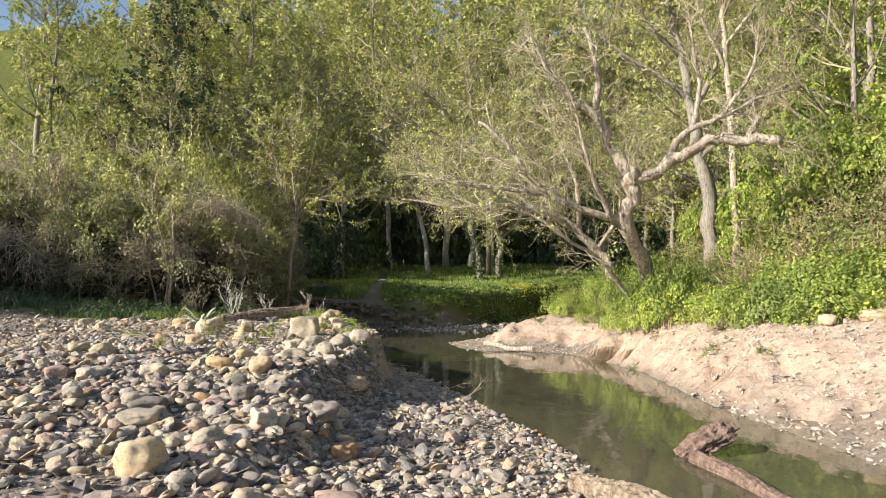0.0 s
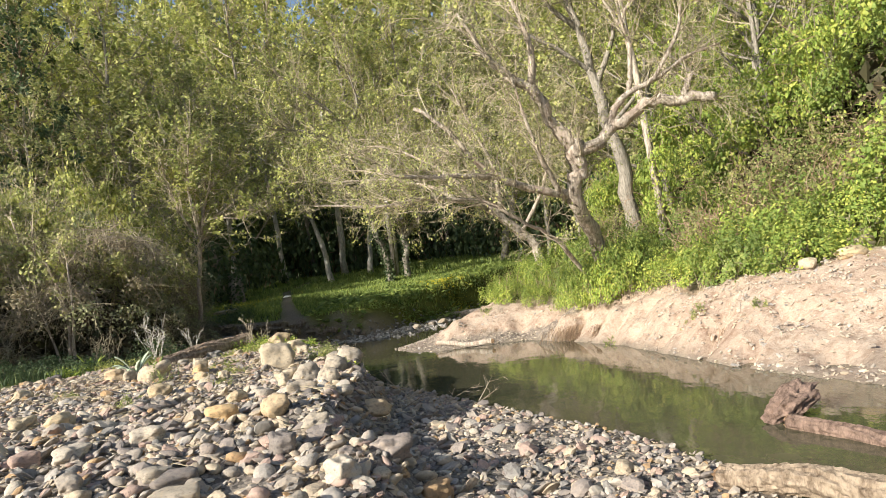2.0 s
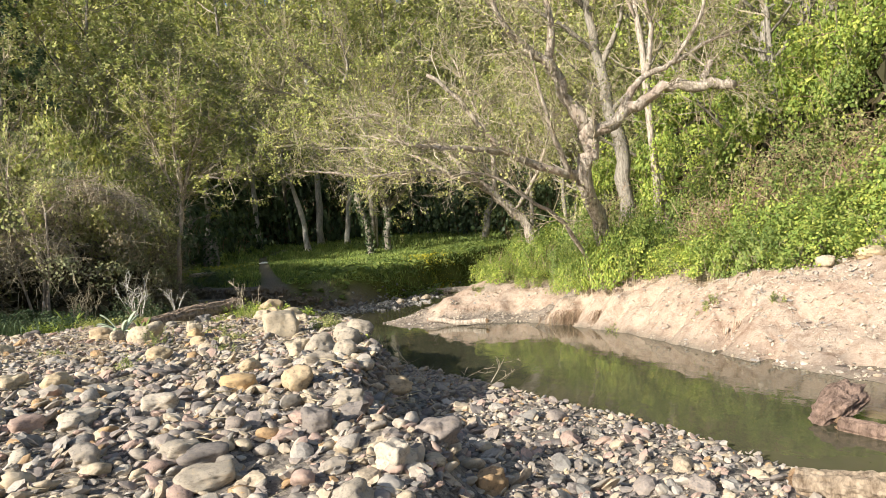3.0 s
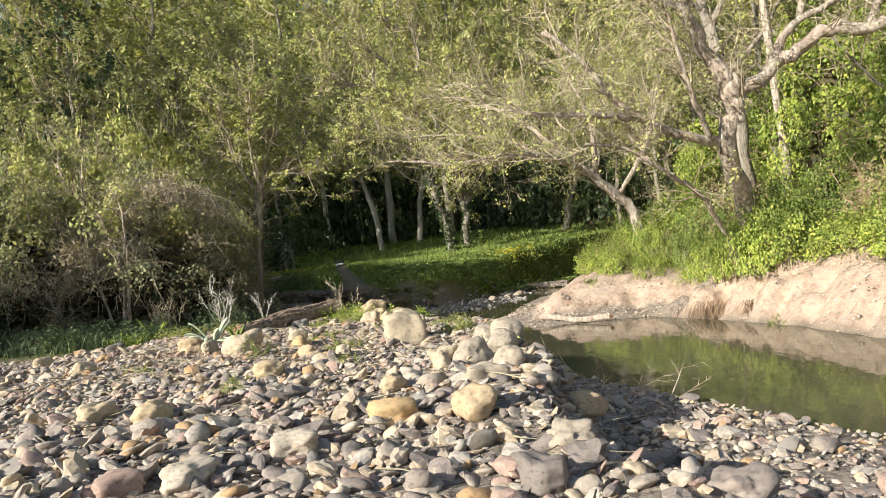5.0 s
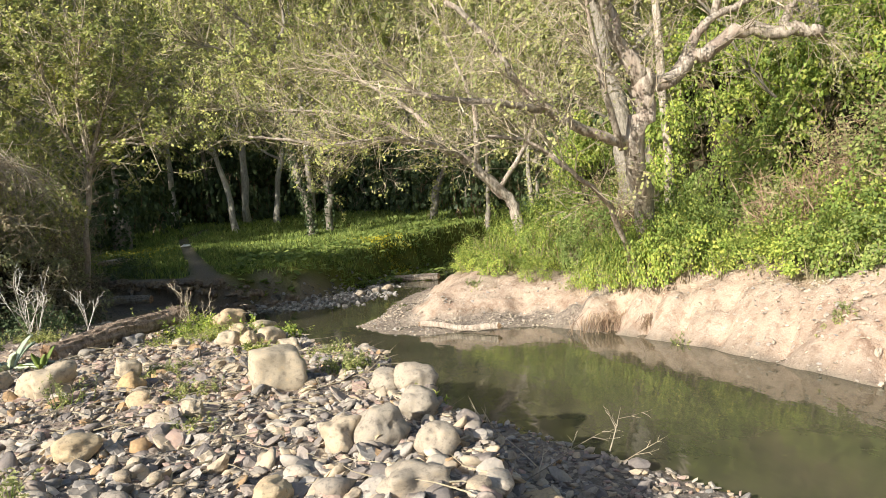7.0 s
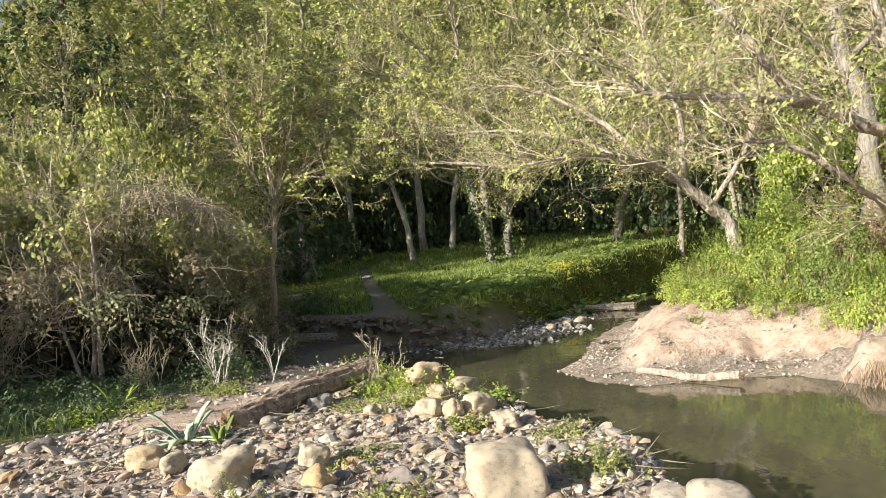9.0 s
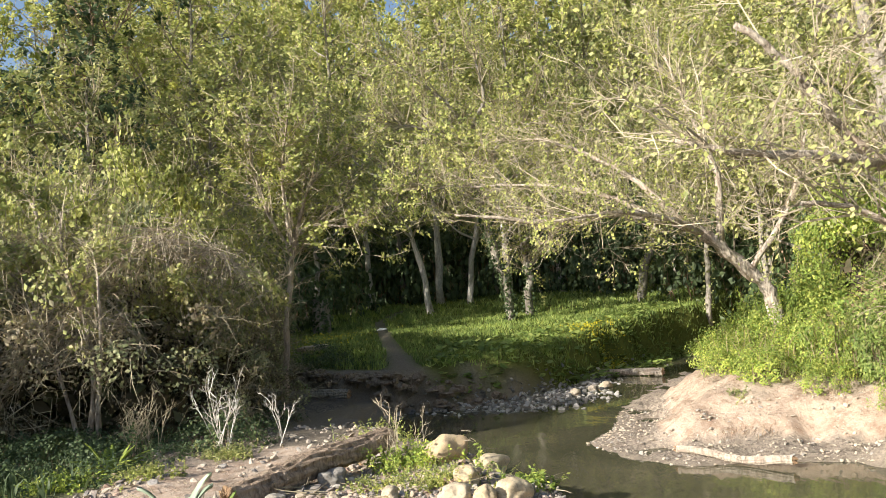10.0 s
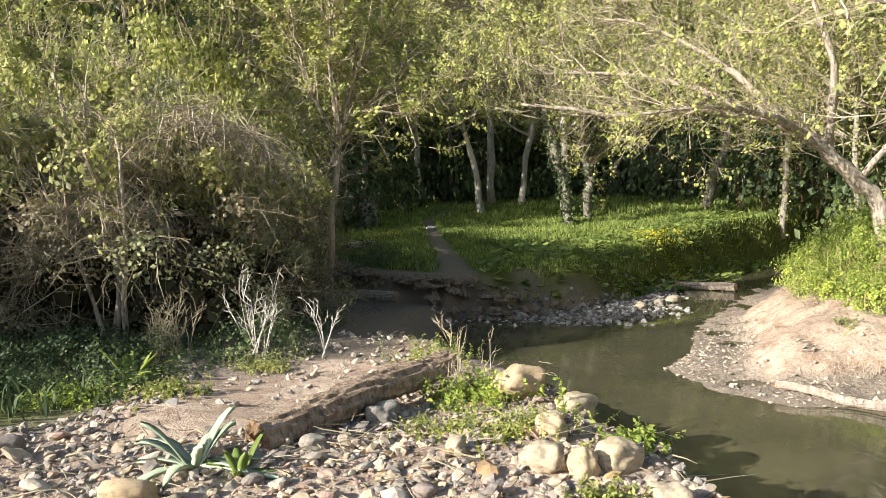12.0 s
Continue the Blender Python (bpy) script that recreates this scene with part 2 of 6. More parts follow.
class Geo:
    """Vertices and faces gathered for one mesh."""

    def __init__(self):
        self.v, self.t, self.q, self.n = [], [], [], 0

    def add(self, verts, tris=None, quads=None):
        if tris is not None and len(tris):
            self.t.append(np.asarray(tris, dtype=np.int64) + self.n)
        if quads is not None and len(quads):
            self.q.append(np.asarray(quads, dtype=np.int64) + self.n)
        self.v.append(np.asarray(verts, dtype=float))
        self.n += len(verts)

    def mesh(self, name, material, smooth=False):
        me = bpy.data.meshes.new(name)
        v = np.concatenate(self.v) if self.v else np.zeros((0, 3))
        t = np.concatenate(self.t) if self.t else np.zeros((0, 3), dtype=np.int64)
        q = np.concatenate(self.q) if self.q else np.zeros((0, 4), dtype=np.int64)
        me.vertices.add(len(v))
        me.vertices.foreach_set("co", v.ravel())
        idx = np.concatenate([t.ravel(), q.ravel()])
        me.loops.add(len(idx))
        me.loops.foreach_set("vertex_index", idx.astype(np.int32))
        starts = np.concatenate([np.arange(len(t)) * 3, len(t) * 3 + np.arange(len(q)) * 4]).astype(np.int32)
        me.polygons.add(len(starts))
        me.polygons.foreach_set("loop_start", starts)
        me.polygons.foreach_set("use_smooth", np.full(len(starts), bool(smooth), dtype=bool))
        me.materials.append(material)
        me.update(calc_edges=True)
        return me


def part(name, geo, material, parent, label="", smooth=False, kind=""):
    me = geo if isinstance(geo, bpy.types.Mesh) else geo.mesh(name, material, smooth)
    ob = new(name, me)
    ob.parent = parent
    return tagged(ob, label, kind=kind)


def thing(name, at, label, category, group="", kind=""):
    """An empty at a thing's base, to hold its parts."""
    ob = new(name)
    ob.location = at
    ob.empty_display_size = 0.1
    return tagged(ob, label, category, group, kind)


def unit(a):
    return a / np.maximum(np.linalg.norm(a, axis=-1, keepdims=True), 1e-9)


def sides(d):
    """Two directions square to each of the directions d."""
    ref = np.where(np.abs(d[:, 2:3]) > 0.9, np.array([[1.0, 0, 0]]), np.array([[0, 0, 1.0]]))
    u = unit(np.cross(d, ref))
    return u, np.cross(d, u)


def tube(geo, pts, radii, n=6, rng=None, rough=0.0, cap=True):
    """A tapered tube through the points, with an uneven skin."""
    p = np.asarray(pts, dtype=float)
    r = np.asarray(radii, dtype=float)
    d = unit(np.gradient(p, axis=0))
    u, w = sides(d)
    for i in range(1, len(u)):
        uu = u[i - 1] - d[i] * np.dot(u[i - 1], d[i])
        u[i] = uu / max(np.linalg.norm(uu), 1e-9)
        w[i] = np.cross(d[i], u[i])
    a = np.linspace(0, 2 * np.pi, n, endpoint=False)
    rr = r[:, None] * (1 + (rng.uniform(-rough, rough, (len(p), n)) if rng is not None else 0))
    ring = p[:, None] + rr[..., None] * (np.cos(a)[None, :, None] * u[:, None] + np.sin(a)[None, :, None] * w[:, None])
    k = len(p)
    i, j = np.meshgrid(np.arange(k - 1), np.arange(n), indexing="ij")
    jn = (j + 1) % n
    quads = np.stack([i * n + j, i * n + jn, (i + 1) * n + jn, (i + 1) * n + j], -1).reshape(-1, 4)
    verts = ring.reshape(-1, 3)
    tris = []
    if cap:
        verts = np.concatenate([verts, p[:1], p[-1:]])
        m = k * n
        jj = np.arange(n)
        tris = np.concatenate([np.stack([np.full(n, m), (jj + 1) % n, jj], -1), np.stack([np.full(n, m + 1), (k - 1) * n + jj, (k - 1) * n + (jj + 1) % n], -1)])
    geo.add(verts, tris, quads)


def smooth_line(pts, n):
    """A soft curve through the points, as n points."""
    p = np.asarray(pts, dtype=float)
    t = np.linspace(0, len(p) - 1, n)
    i = np.clip(t.astype(int), 0, len(p) - 2)
    f = (t - i)[:, None]
    pm = np.concatenate([[2 * p[0] - p[1]], p, [2 * p[-1] - p[-2]]])
    a, b_, c, d = pm[i], pm[i + 1], pm[i + 2], pm[i + 3]
    return 0.5 * (2 * b_ + (c - a) * f + (2 * a - 5 * b_ + 4 * c - d) * f ** 2 + (3 * b_ - a - 3 * c + d) * f ** 3)


def spray(geo, rng, p0, d, length, r, bend=0.35, up=0.15):
    """Many thin bent twigs at once, each tapering to a point. Returns their three points."""
    m = len(p0)
    d = unit(d)
    j = rng.normal(0, bend, (m, 3))
    j[:, 2] += up
    p1 = p0 + d * length[:, None] * 0.5
    d2 = unit(d + j)
    p2 = p1 + d2 * length[:, None] * 0.5
    u, w = sides(d)
    ring = []
    for c, s in ((1, 0), (-0.5, 0.866), (-0.5, -0.866)):
        ring.append(c * u + s * w)
    v = np.stack([p0 + r[:, None] * ring[0], p0 + r[:, None] * ring[1], p0 + r[:, None] * ring[2],
                  p1 + 0.65 * r[:, None] * ring[0], p1 + 0.65 * r[:, None] * ring[1], p1 + 0.65 * r[:, None] * ring[2], p2], 1)
    base = (np.arange(m) * 7)[:, None, None]
    q = np.array([[0, 1, 4, 3], [1, 2, 5, 4], [2, 0, 3, 5]])[None] + base
    t = np.array([[3, 4, 6], [4, 5, 6], [5, 3, 6]])[None] + base
    geo.add(v.reshape(-1, 3), t.reshape(-1, 3), q.reshape(-1, 4))
    return p0, p1, p2


def along(rng, tw, k, low=0.2):
    """k places on each of the twigs, with the way the twig goes there."""
    p0, p1, p2 = (np.repeat(a, k, 0) for a in tw)
    u = rng.uniform(low, 1, len(p0))[:, None]
    first = u < 0.5
    pos = np.where(first, p0 + (p1 - p0) * u * 2, p1 + (p2 - p1) * (u * 2 - 1))
    return pos, unit(np.where(first, p1 - p0, p2 - p1))


def along_line(rng, line, k, low=0.25):
    u = rng.uniform(low, 1, k) * (len(line) - 1)
    i = np.clip(u.astype(int), 0, len(line) - 2)
    f = (u - i)[:, None]
    return line[i] + (line[i + 1] - line[i]) * f, unit(line[i + 1] - line[i])


def fan(rng, d, spread):
    return unit(d + rng.normal(0, spread, d.shape))


def leaves(geo, rng, pos, size, flat=0.0, droop=0.0, slim=0.7, out=None, wild=0.45):
    """Folded leaf blades, one quad each, at the places; with out they lie roughly square to that way."""
    m = len(pos)
    d = rng.normal(0, 1, (m, 3))
    if out is not None:
        nv = unit(unit(out) + rng.normal(0, wild, (m, 3)))
        d = d - nv * (d * nv).sum(1, keepdims=True)
    d[:, 2] = d[:, 2] * (1 - flat) - droop
    d = unit(d)
    u, w = sides(d)
    a = rng.uniform(0, 2 * np.pi, m)[:, None] * (1 - flat)
    side = np.cos(a) * u + np.sin(a) * w
    if out is not None:
        side = np.cross(d, nv)
    nrm = np.cross(d, side)
    s = (size * rng.uniform(0.6, 1.4, m))[:, None]
    v = np.stack([pos, pos + d * s * 0.5 + side * s * slim * 0.5 + nrm * s * 0.08, pos + d * s, pos + d * s * 0.5 - side * s * slim * 0.5 + nrm * s * 0.08], 1)
    q = np.arange(m)[:, None] * 4 + np.array([[0, 1, 2, 3]])
    geo.add(v.reshape(-1, 3), None, q)


def rock_mesh(name, seed, material, stretch=(1, 0.8, 0.6), rough=0.22, levels=2, boxy=0.0):
    """A water-worn stone, its flat underside a little below zero."""
    bm = bmesh.new()
    bmesh.ops.create_icosphere(bm, subdivisions=levels, radius=1.0)
    off = Vector((seed * 7.3, seed * 3.1, seed * 1.7))
    for v in bm.verts:
        c = v.co.copy()
        if boxy:
            k = max(abs(c.x), abs(c.y), abs(c.z))
            c = c.lerp(c / k * 0.8, boxy)
        k = 1 + rough * noise.noise(c * 1.1 + off) * 1.6 + rough * 0.5 * noise.noise(c * 2.7 + off) + rough * 0.28 * noise.noise(c * 6.1 + off)
        v.co = Vector((c.x * k * stretch[0], c.y * k * stretch[1], c.z * k * stretch[2]))
    me = bpy.data.meshes.new(name)
    bm.to_mesh(me)
    bm.free()
    me.polygons.foreach_set("use_smooth", np.ones(len(me.polygons), dtype=bool))
    me.materials.append(material)
    return me


# ---- the lie of the land: the water level is zero ----
SHORE_LEFT = [(3.0, -30), (1.9, -2), (1.3, 3), (0.95, 5.2), (0.75, 6.9), (0.5, 7.9), (0.0, 9.0), (-0.6, 10.4), (-1.3, 11.9), (-2.0, 13.2), (-2.7, 14.6), (-3.3, 16.0), (-4.2, 17.8),
              (-4.9, 19.8), (-5.2, 21.6), (-4.9, 22.6), (-4.0, 23.0), (-2.6, 23.4), (-1.2, 25.2), (0.5, 28.2), (2.6, 31.2), (7, 36), (16, 42)]
SHORE_RIGHT = [(9, -30), (5.2, -2), (4.1, 3), (3.3, 7.0), (2.85, 8.9), (2.45, 10.5), (2.22, 12.3), (2.05, 13.8), (1.65, 15.0), (0.9, 16.7), (0.0, 16.95), (-0.95, 16.9), (-1.6, 17.6),
               (-1.92, 18.7), (-1.35, 19.8), (-1.0, 21.2), (-0.8, 22.4), (0.3, 24.4), (1.6, 27.2), (4.2, 30.6), (9, 35), (18, 40)]


def line_gap(x, y, line):
    """The distance from each place to a bent line, and on which side of it the place lies."""
    best = np.full(x.shape, 1e9)
    side = np.zeros(x.shape)
    for (ax, ay), (bx, by) in zip(line[:-1], line[1:]):
        ex, ey = bx - ax, by - ay
        u = np.clip(((x - ax) * ex + (y - ay) * ey) / (ex * ex + ey * ey), 0, 1)
        qx, qy = x - ax - u * ex, y - ay - u * ey
        g = np.hypot(qx, qy)
        near = g < best - 1e-9
        best = np.where(near, g, best)
        side = np.where(near, np.sign(ex * qy - ey * qx), side)
    return best, side


def in_polygon(x, y, poly):
    inside = np.zeros(x.shape, dtype=bool)
    for (ax, ay), (bx, by) in zip(poly, poly[1:] + poly[:1]):
        if ay != by:
            inside ^= ((ay > y) != (by > y)) & (x < (bx - ax) * (y - ay) / (by - ay) + ax)
    return inside


WATER_POLY = SHORE_LEFT + SHORE_RIGHT[::-1]


def ease(e0, e1, x):
    t = np.clip((x - e0) / (e1 - e0), 0, 1)
    return t * t * (3 - 2 * t)


def wavy(x, y, s, k=0.0):
    return np.sin(x * s + 1.3 * np.sin(y * s * 0.7 + k)) * np.cos(y * s * 0.9 + 1.7 * np.sin(x * s * 0.6 + k * 2))


def land(x, y):
    """Height, and the shares of clay, mud and grass, at each place."""
    x, y = np.asarray(x, dtype=float), np.asarray(y, dtype=float)
    dl, _ = line_gap(x, y, SHORE_LEFT)
    dr, _ = line_gap(x, y, SHORE_RIGHT)
    wet = in_polygon(x, y, WATER_POLY)
    right = ~wet & (dr < dl)
    dl = dl + 0.12 * wavy(x, y, 2.3)
    # gravel bar and the dirt behind it
    top = np.interp(y, [-5, 0, 4, 6, 7, 8.5, 10, 14, 17, 20, 22], [0.05, 0.1, 0.2, 0.38, 0.51, 0.62, 0.69, 0.74, 0.6, 0.42, 0.34])
    top = top + 0.10 * np.clip(-8 - x, 0, 6) * ease(10, 15, y) + 0.075 * np.clip(-2.6 - x, 0, 2.5) * ease(9.5, 7.5, y) * ease(3.5, 6.0, y)
    brink = np.interp(y, [5, 7, 8.3, 9.2, 10, 11, 13, 17], [2.35, 2.0, 1.85, 1.42, 1.06, 0.75, 0.4, 0.35]) + 0.1 * wavy(x, y, 2.9, 0.5)
    slope = np.interp(y, [5, 8, 9.5, 10.5, 13], [0.7, 0.42, 0.4, 0.36, 0.3])
    apron = 0.02 + 0.065 * np.clip(dl, 0, 3)
    bar = apron + np.maximum(top - apron, 0) * ease(brink, brink + slope, dl)
    bar = np.minimum(bar, np.maximum(top, 0.02)) + 0.035 * wavy(x, y, 1.9, 0.7) * ease(0.2, 1, dl)
    # far bank and meadow
    step_y = np.interp(x, [-14, -8, -6.5, -5.2, -3, 0, 3, 8], [25.5, 24.6, 23.3, 22.9, 23.2, 26.0, 30.5, 36])
    mead = 0.82 + 0.068 * np.clip(y - 23, 0, 25) + 0.08 * wavy(x, y, 0.55) + 0.05 * wavy(x, y, 1.4)
    over = y - step_y + 0.15 * wavy(x, y, 3.1)
    far = ease(-0.06, 0.16, over)
    wl = np.where(x > -5.2, ease(0.15, 0.9, dl), 1.0)
    zl = bar + (mead - bar) * np.where(y > 20, far * wl, 0)
    # right bank: gentle shingle near, cut clay bank in the middle, low spit beyond
    gentle = np.interp(dr, [0, 0.5, 1.3, 2.2, 3.2, 6, 10], [0, 0.09, 0.28, 0.75, 1.15, 1.6, 2.6])
    cut = np.interp(dr, [0, 0.12, 0.5, 0.9, 1.5, 2.5, 5, 9], [0, 0.12, 0.5, 0.72, 0.9, 1.05, 1.5, 2.4])
    spit = np.interp(dr, [0, 0.8, 1.15, 1.5, 2.2, 3.2, 6, 9], [0, 0.12, 0.36, 0.55, 0.72, 0.85, 1.2, 1.9])
    a = ease(9.5, 12.5, y)
    c = ease(16.2, 17.2, y)
    zr = gentle * (1 - a) + cut * a
    zr = zr * (1 - c) + spit * c
    gully = (0.16 * np.maximum(0, wavy(x + 0.4 * y, y - 0.6 * x, 3.3, 1.1)) ** 1.5 + 0.07 * np.maximum(0, wavy(y, x + 0.3 * y, 7.5, 0.4))) * ease(0.1, 0.5, dr) * (1 - ease(1.0, 2.0, dr))
    run = (x - 1.5) * -0.4 + (y - 15.6) * 0.91
    for at_, wide_, deep_ in ((0.0, 0.25, 0.3), (-0.62, 0.12, 0.26), (-1.2, 0.12, 0.2), (-1.9, 0.14, 0.2), (-2.9, 0.13, 0.2), (-4.1, 0.15, 0.16), (-5.0, 0.12, 0.14), (0.8, 0.14, 0.14)):
        gully = gully + deep_ * np.exp(-((run - at_ - 0.35 * (dr - 0.4)) / wide_) ** 2) * ease(0.0, 0.2, dr) * ease(1.3, 0.6, dr) * (y > 9)
    zr = zr - gully + 0.03 * wavy(x, y, 2.7) * ease(0.2, 1, dr)
    bed = -np.minimum(0.6, 0.02 + 0.45 * np.minimum(dl, dr))
    bed = np.where(y > 22, np.maximum(bed, -0.05), bed) + 0.12 * np.exp(-((x + 2.3 - 0.3 * (y - 23.5)) / 1.6) ** 2 - ((y - 23.5) / 1.7) ** 2) + 0.1 * np.exp(-((x + 0.8) / 0.7) ** 2 - ((y - 26) / 0.9) ** 2)
    z = np.where(wet, bed, np.where(right, zr, zl)) + np.where(wet, 0, 0.012 * wavy(x, y, 9.0, 0.3) + 0.008 * wavy(y, x, 17.0, 0.9)) + np.where(right, ease(0.1, 0.4, dr) * ease(6, 3, dr) * (0.03 * wavy(x, y, 8.0, 0.2) + 0.025 * wavy(y, x, 14.0, 0.5) + 0.02 * wavy(x + y, x - y, 21.0, 0.1)), 0)
    # wooded hillsides around
    hill = 0.44 * np.clip(y - 50, 0, 150) + 0.55 * np.clip(x - 6.5 - 0.08 * np.clip(y - 25, 0, 40), 0, 80) * ease(6, 14, y) + 0.12 * np.clip(-19 - x, 0, 80) * ease(20, 32, y)
    hill = hill + 0.3 * np.clip(-28 - y, 0, 90)
    z = z + np.where(wet, 0, hill)
    n1 = 0.25 * wavy(x, y, 1.7, 2.0)
    clay = np.where(right, 1 - 0.6 * ease(11, 8.0, y) * (1 - ease(2.2, 3, dr)), 0.0)
    clay = np.where(right & (y > 16.3) & (dr < 0.9), 0.25, clay)
    clay = np.maximum(clay, np.where(~right & ~wet, ease(0.9, 0.3, np.hypot((x + 6.0) / 1.5, (y - 15.2) / 0.9) + n1 * 0.3), 0))
    sand, _ = line_gap(x, y, [(-6.0, 13.9), (-5.6, 15.0), (-5.4, 16.2), (-5.5, 18.0), (-5.9, 19.6)])
    clay = np.maximum(clay, np.where(~right & ~wet, ease(0.8, 0.45, sand + 0.5 * n1), 0))
    clay = np.maximum(clay, np.where(~right & ~wet, 0.7 * ease(9.5, 12, y) * ease(17, 15, y) * ease(-7.5, -6.5, x), 0))
    pathx = np.interp(y, [15, 19, 22, 23.5, 26.3, 29, 32.8, 36.7, 41, 46], [-6.0, -6.0, -5.5, -5.05, -5.6, -6.15, -6.8, -7.5, -7.0, -6.5])
    trail = ease(0.85, 0.4, np.abs(x - pathx) - np.interp(y, [17, 20, 22.5, 24, 26, 34, 40], [0.25, 0.3, 0.05, -0.28, -0.42, -0.45, -0.5]) + 0.1 * n1)
    mud = np.where(~right & ~wet & (y > 16.5), np.maximum(trail, ease(1.0, 0.3, np.abs(over))), 0)
    mud = np.where(wet, 0.8, np.maximum(mud, ease(0.25, 0.0, np.minimum(dl, dr)) * 0.6))
    grass = np.where(right, ease(-0.15, 0.35, dr + n1 - np.interp(y, [9, 11, 12.3, 13, 15, 16.5, 18, 24], [5.6, 3.8, 2.2, 1.5, 1.4, 1.7, 2.1, 1.6])), 0)
    grass = np.where(~right & ~wet, np.maximum(ease(0.3, 0.8, over + n1) * (y > 20), ease(-7.0, -7.8, x + n1 + 0.3 * (y - 15)) * ease(13.2, 14.2, y + n1)), grass)
    grass = np.where(~wet, np.maximum(grass, ease(1, 3, hill)), 0) * (1 - np.where(right, 0, trail * (y > 16)))
    return z, clay, mud, grass


def height(x, y):
    return float(land(np.array([x]), np.array([y]))[0][0])


def axis(stops):
    out = []
    for (a, b_, s) in stops:
        out.append(np.arange(a, b_, s))
    return np.concatenate(out + [[stops[-1][1]]])


gx = axis([(-400, -60, 20), (-60, -14, 1.5), (-14, -7, 0.25), (-7, 5.5, 0.11), (5.5, 12, 0.3), (12, 60, 1.5), (60, 400, 20)])
gy = axis([(-300, -40, 20), (-40, -2, 1.5), (-2, 4, 0.25), (4, 26, 0.11), (26, 46, 0.3), (46, 120, 1.5), (120, 500, 20)])
X, Y = np.meshgrid(gx, gy, indexing="ij")
Z, CL, MU, GR = land(X.ravel(), Y.ravel())
g = Geo()
ni, nj = len(gx), len(gy)
ii, jj = np.meshgrid(np.arange(ni - 1), np.arange(nj - 1), indexing="ij")
g.add(np.stack([X.ravel(), Y.ravel(), Z], 1), None, np.stack([ii * nj + jj, (ii + 1) * nj + jj, (ii + 1) * nj + jj + 1, ii * nj + jj + 1], -1).reshape(-1, 4))
ground_mesh = g.mesh("ground", M_GROUND, True)
for zname, vals in (("clay", CL), ("mud", MU), ("grass", GR)):
    at = ground_mesh.attributes.new(zname, "FLOAT", "POINT")
    at.data.foreach_set("value", vals.astype(np.float32))
ground = tagged(new("ground", ground_mesh), "stony creek bed with pale clay bank and grassy meadow", "ground", kind="structure")

g = Geo()
wx, wy = np.meshgrid(np.linspace(-8, 24, 65), np.linspace(-32, 44, 153), indexing="ij")
ii, jj = np.meshgrid(np.arange(64), np.arange(152), indexing="ij")
wz = np.where(wy.ravel() > 22.5, 0.03, 0.03 * ease(21.0, 22.5, wy.ravel())) * 1.0
g.add(np.stack([wx.ravel(), wy.ravel(), wz], 1), None, np.stack([ii * 153 + jj, (ii + 1) * 153 + jj, (ii + 1) * 153 + jj + 1, ii * 153 + jj + 1], -1).reshape(-1, 4))
tagged(new("water", g.mesh("water", M_WATER, True)), "murky olive-brown creek water, still and reflective", "water", kind="structure")

# ---- trees ----


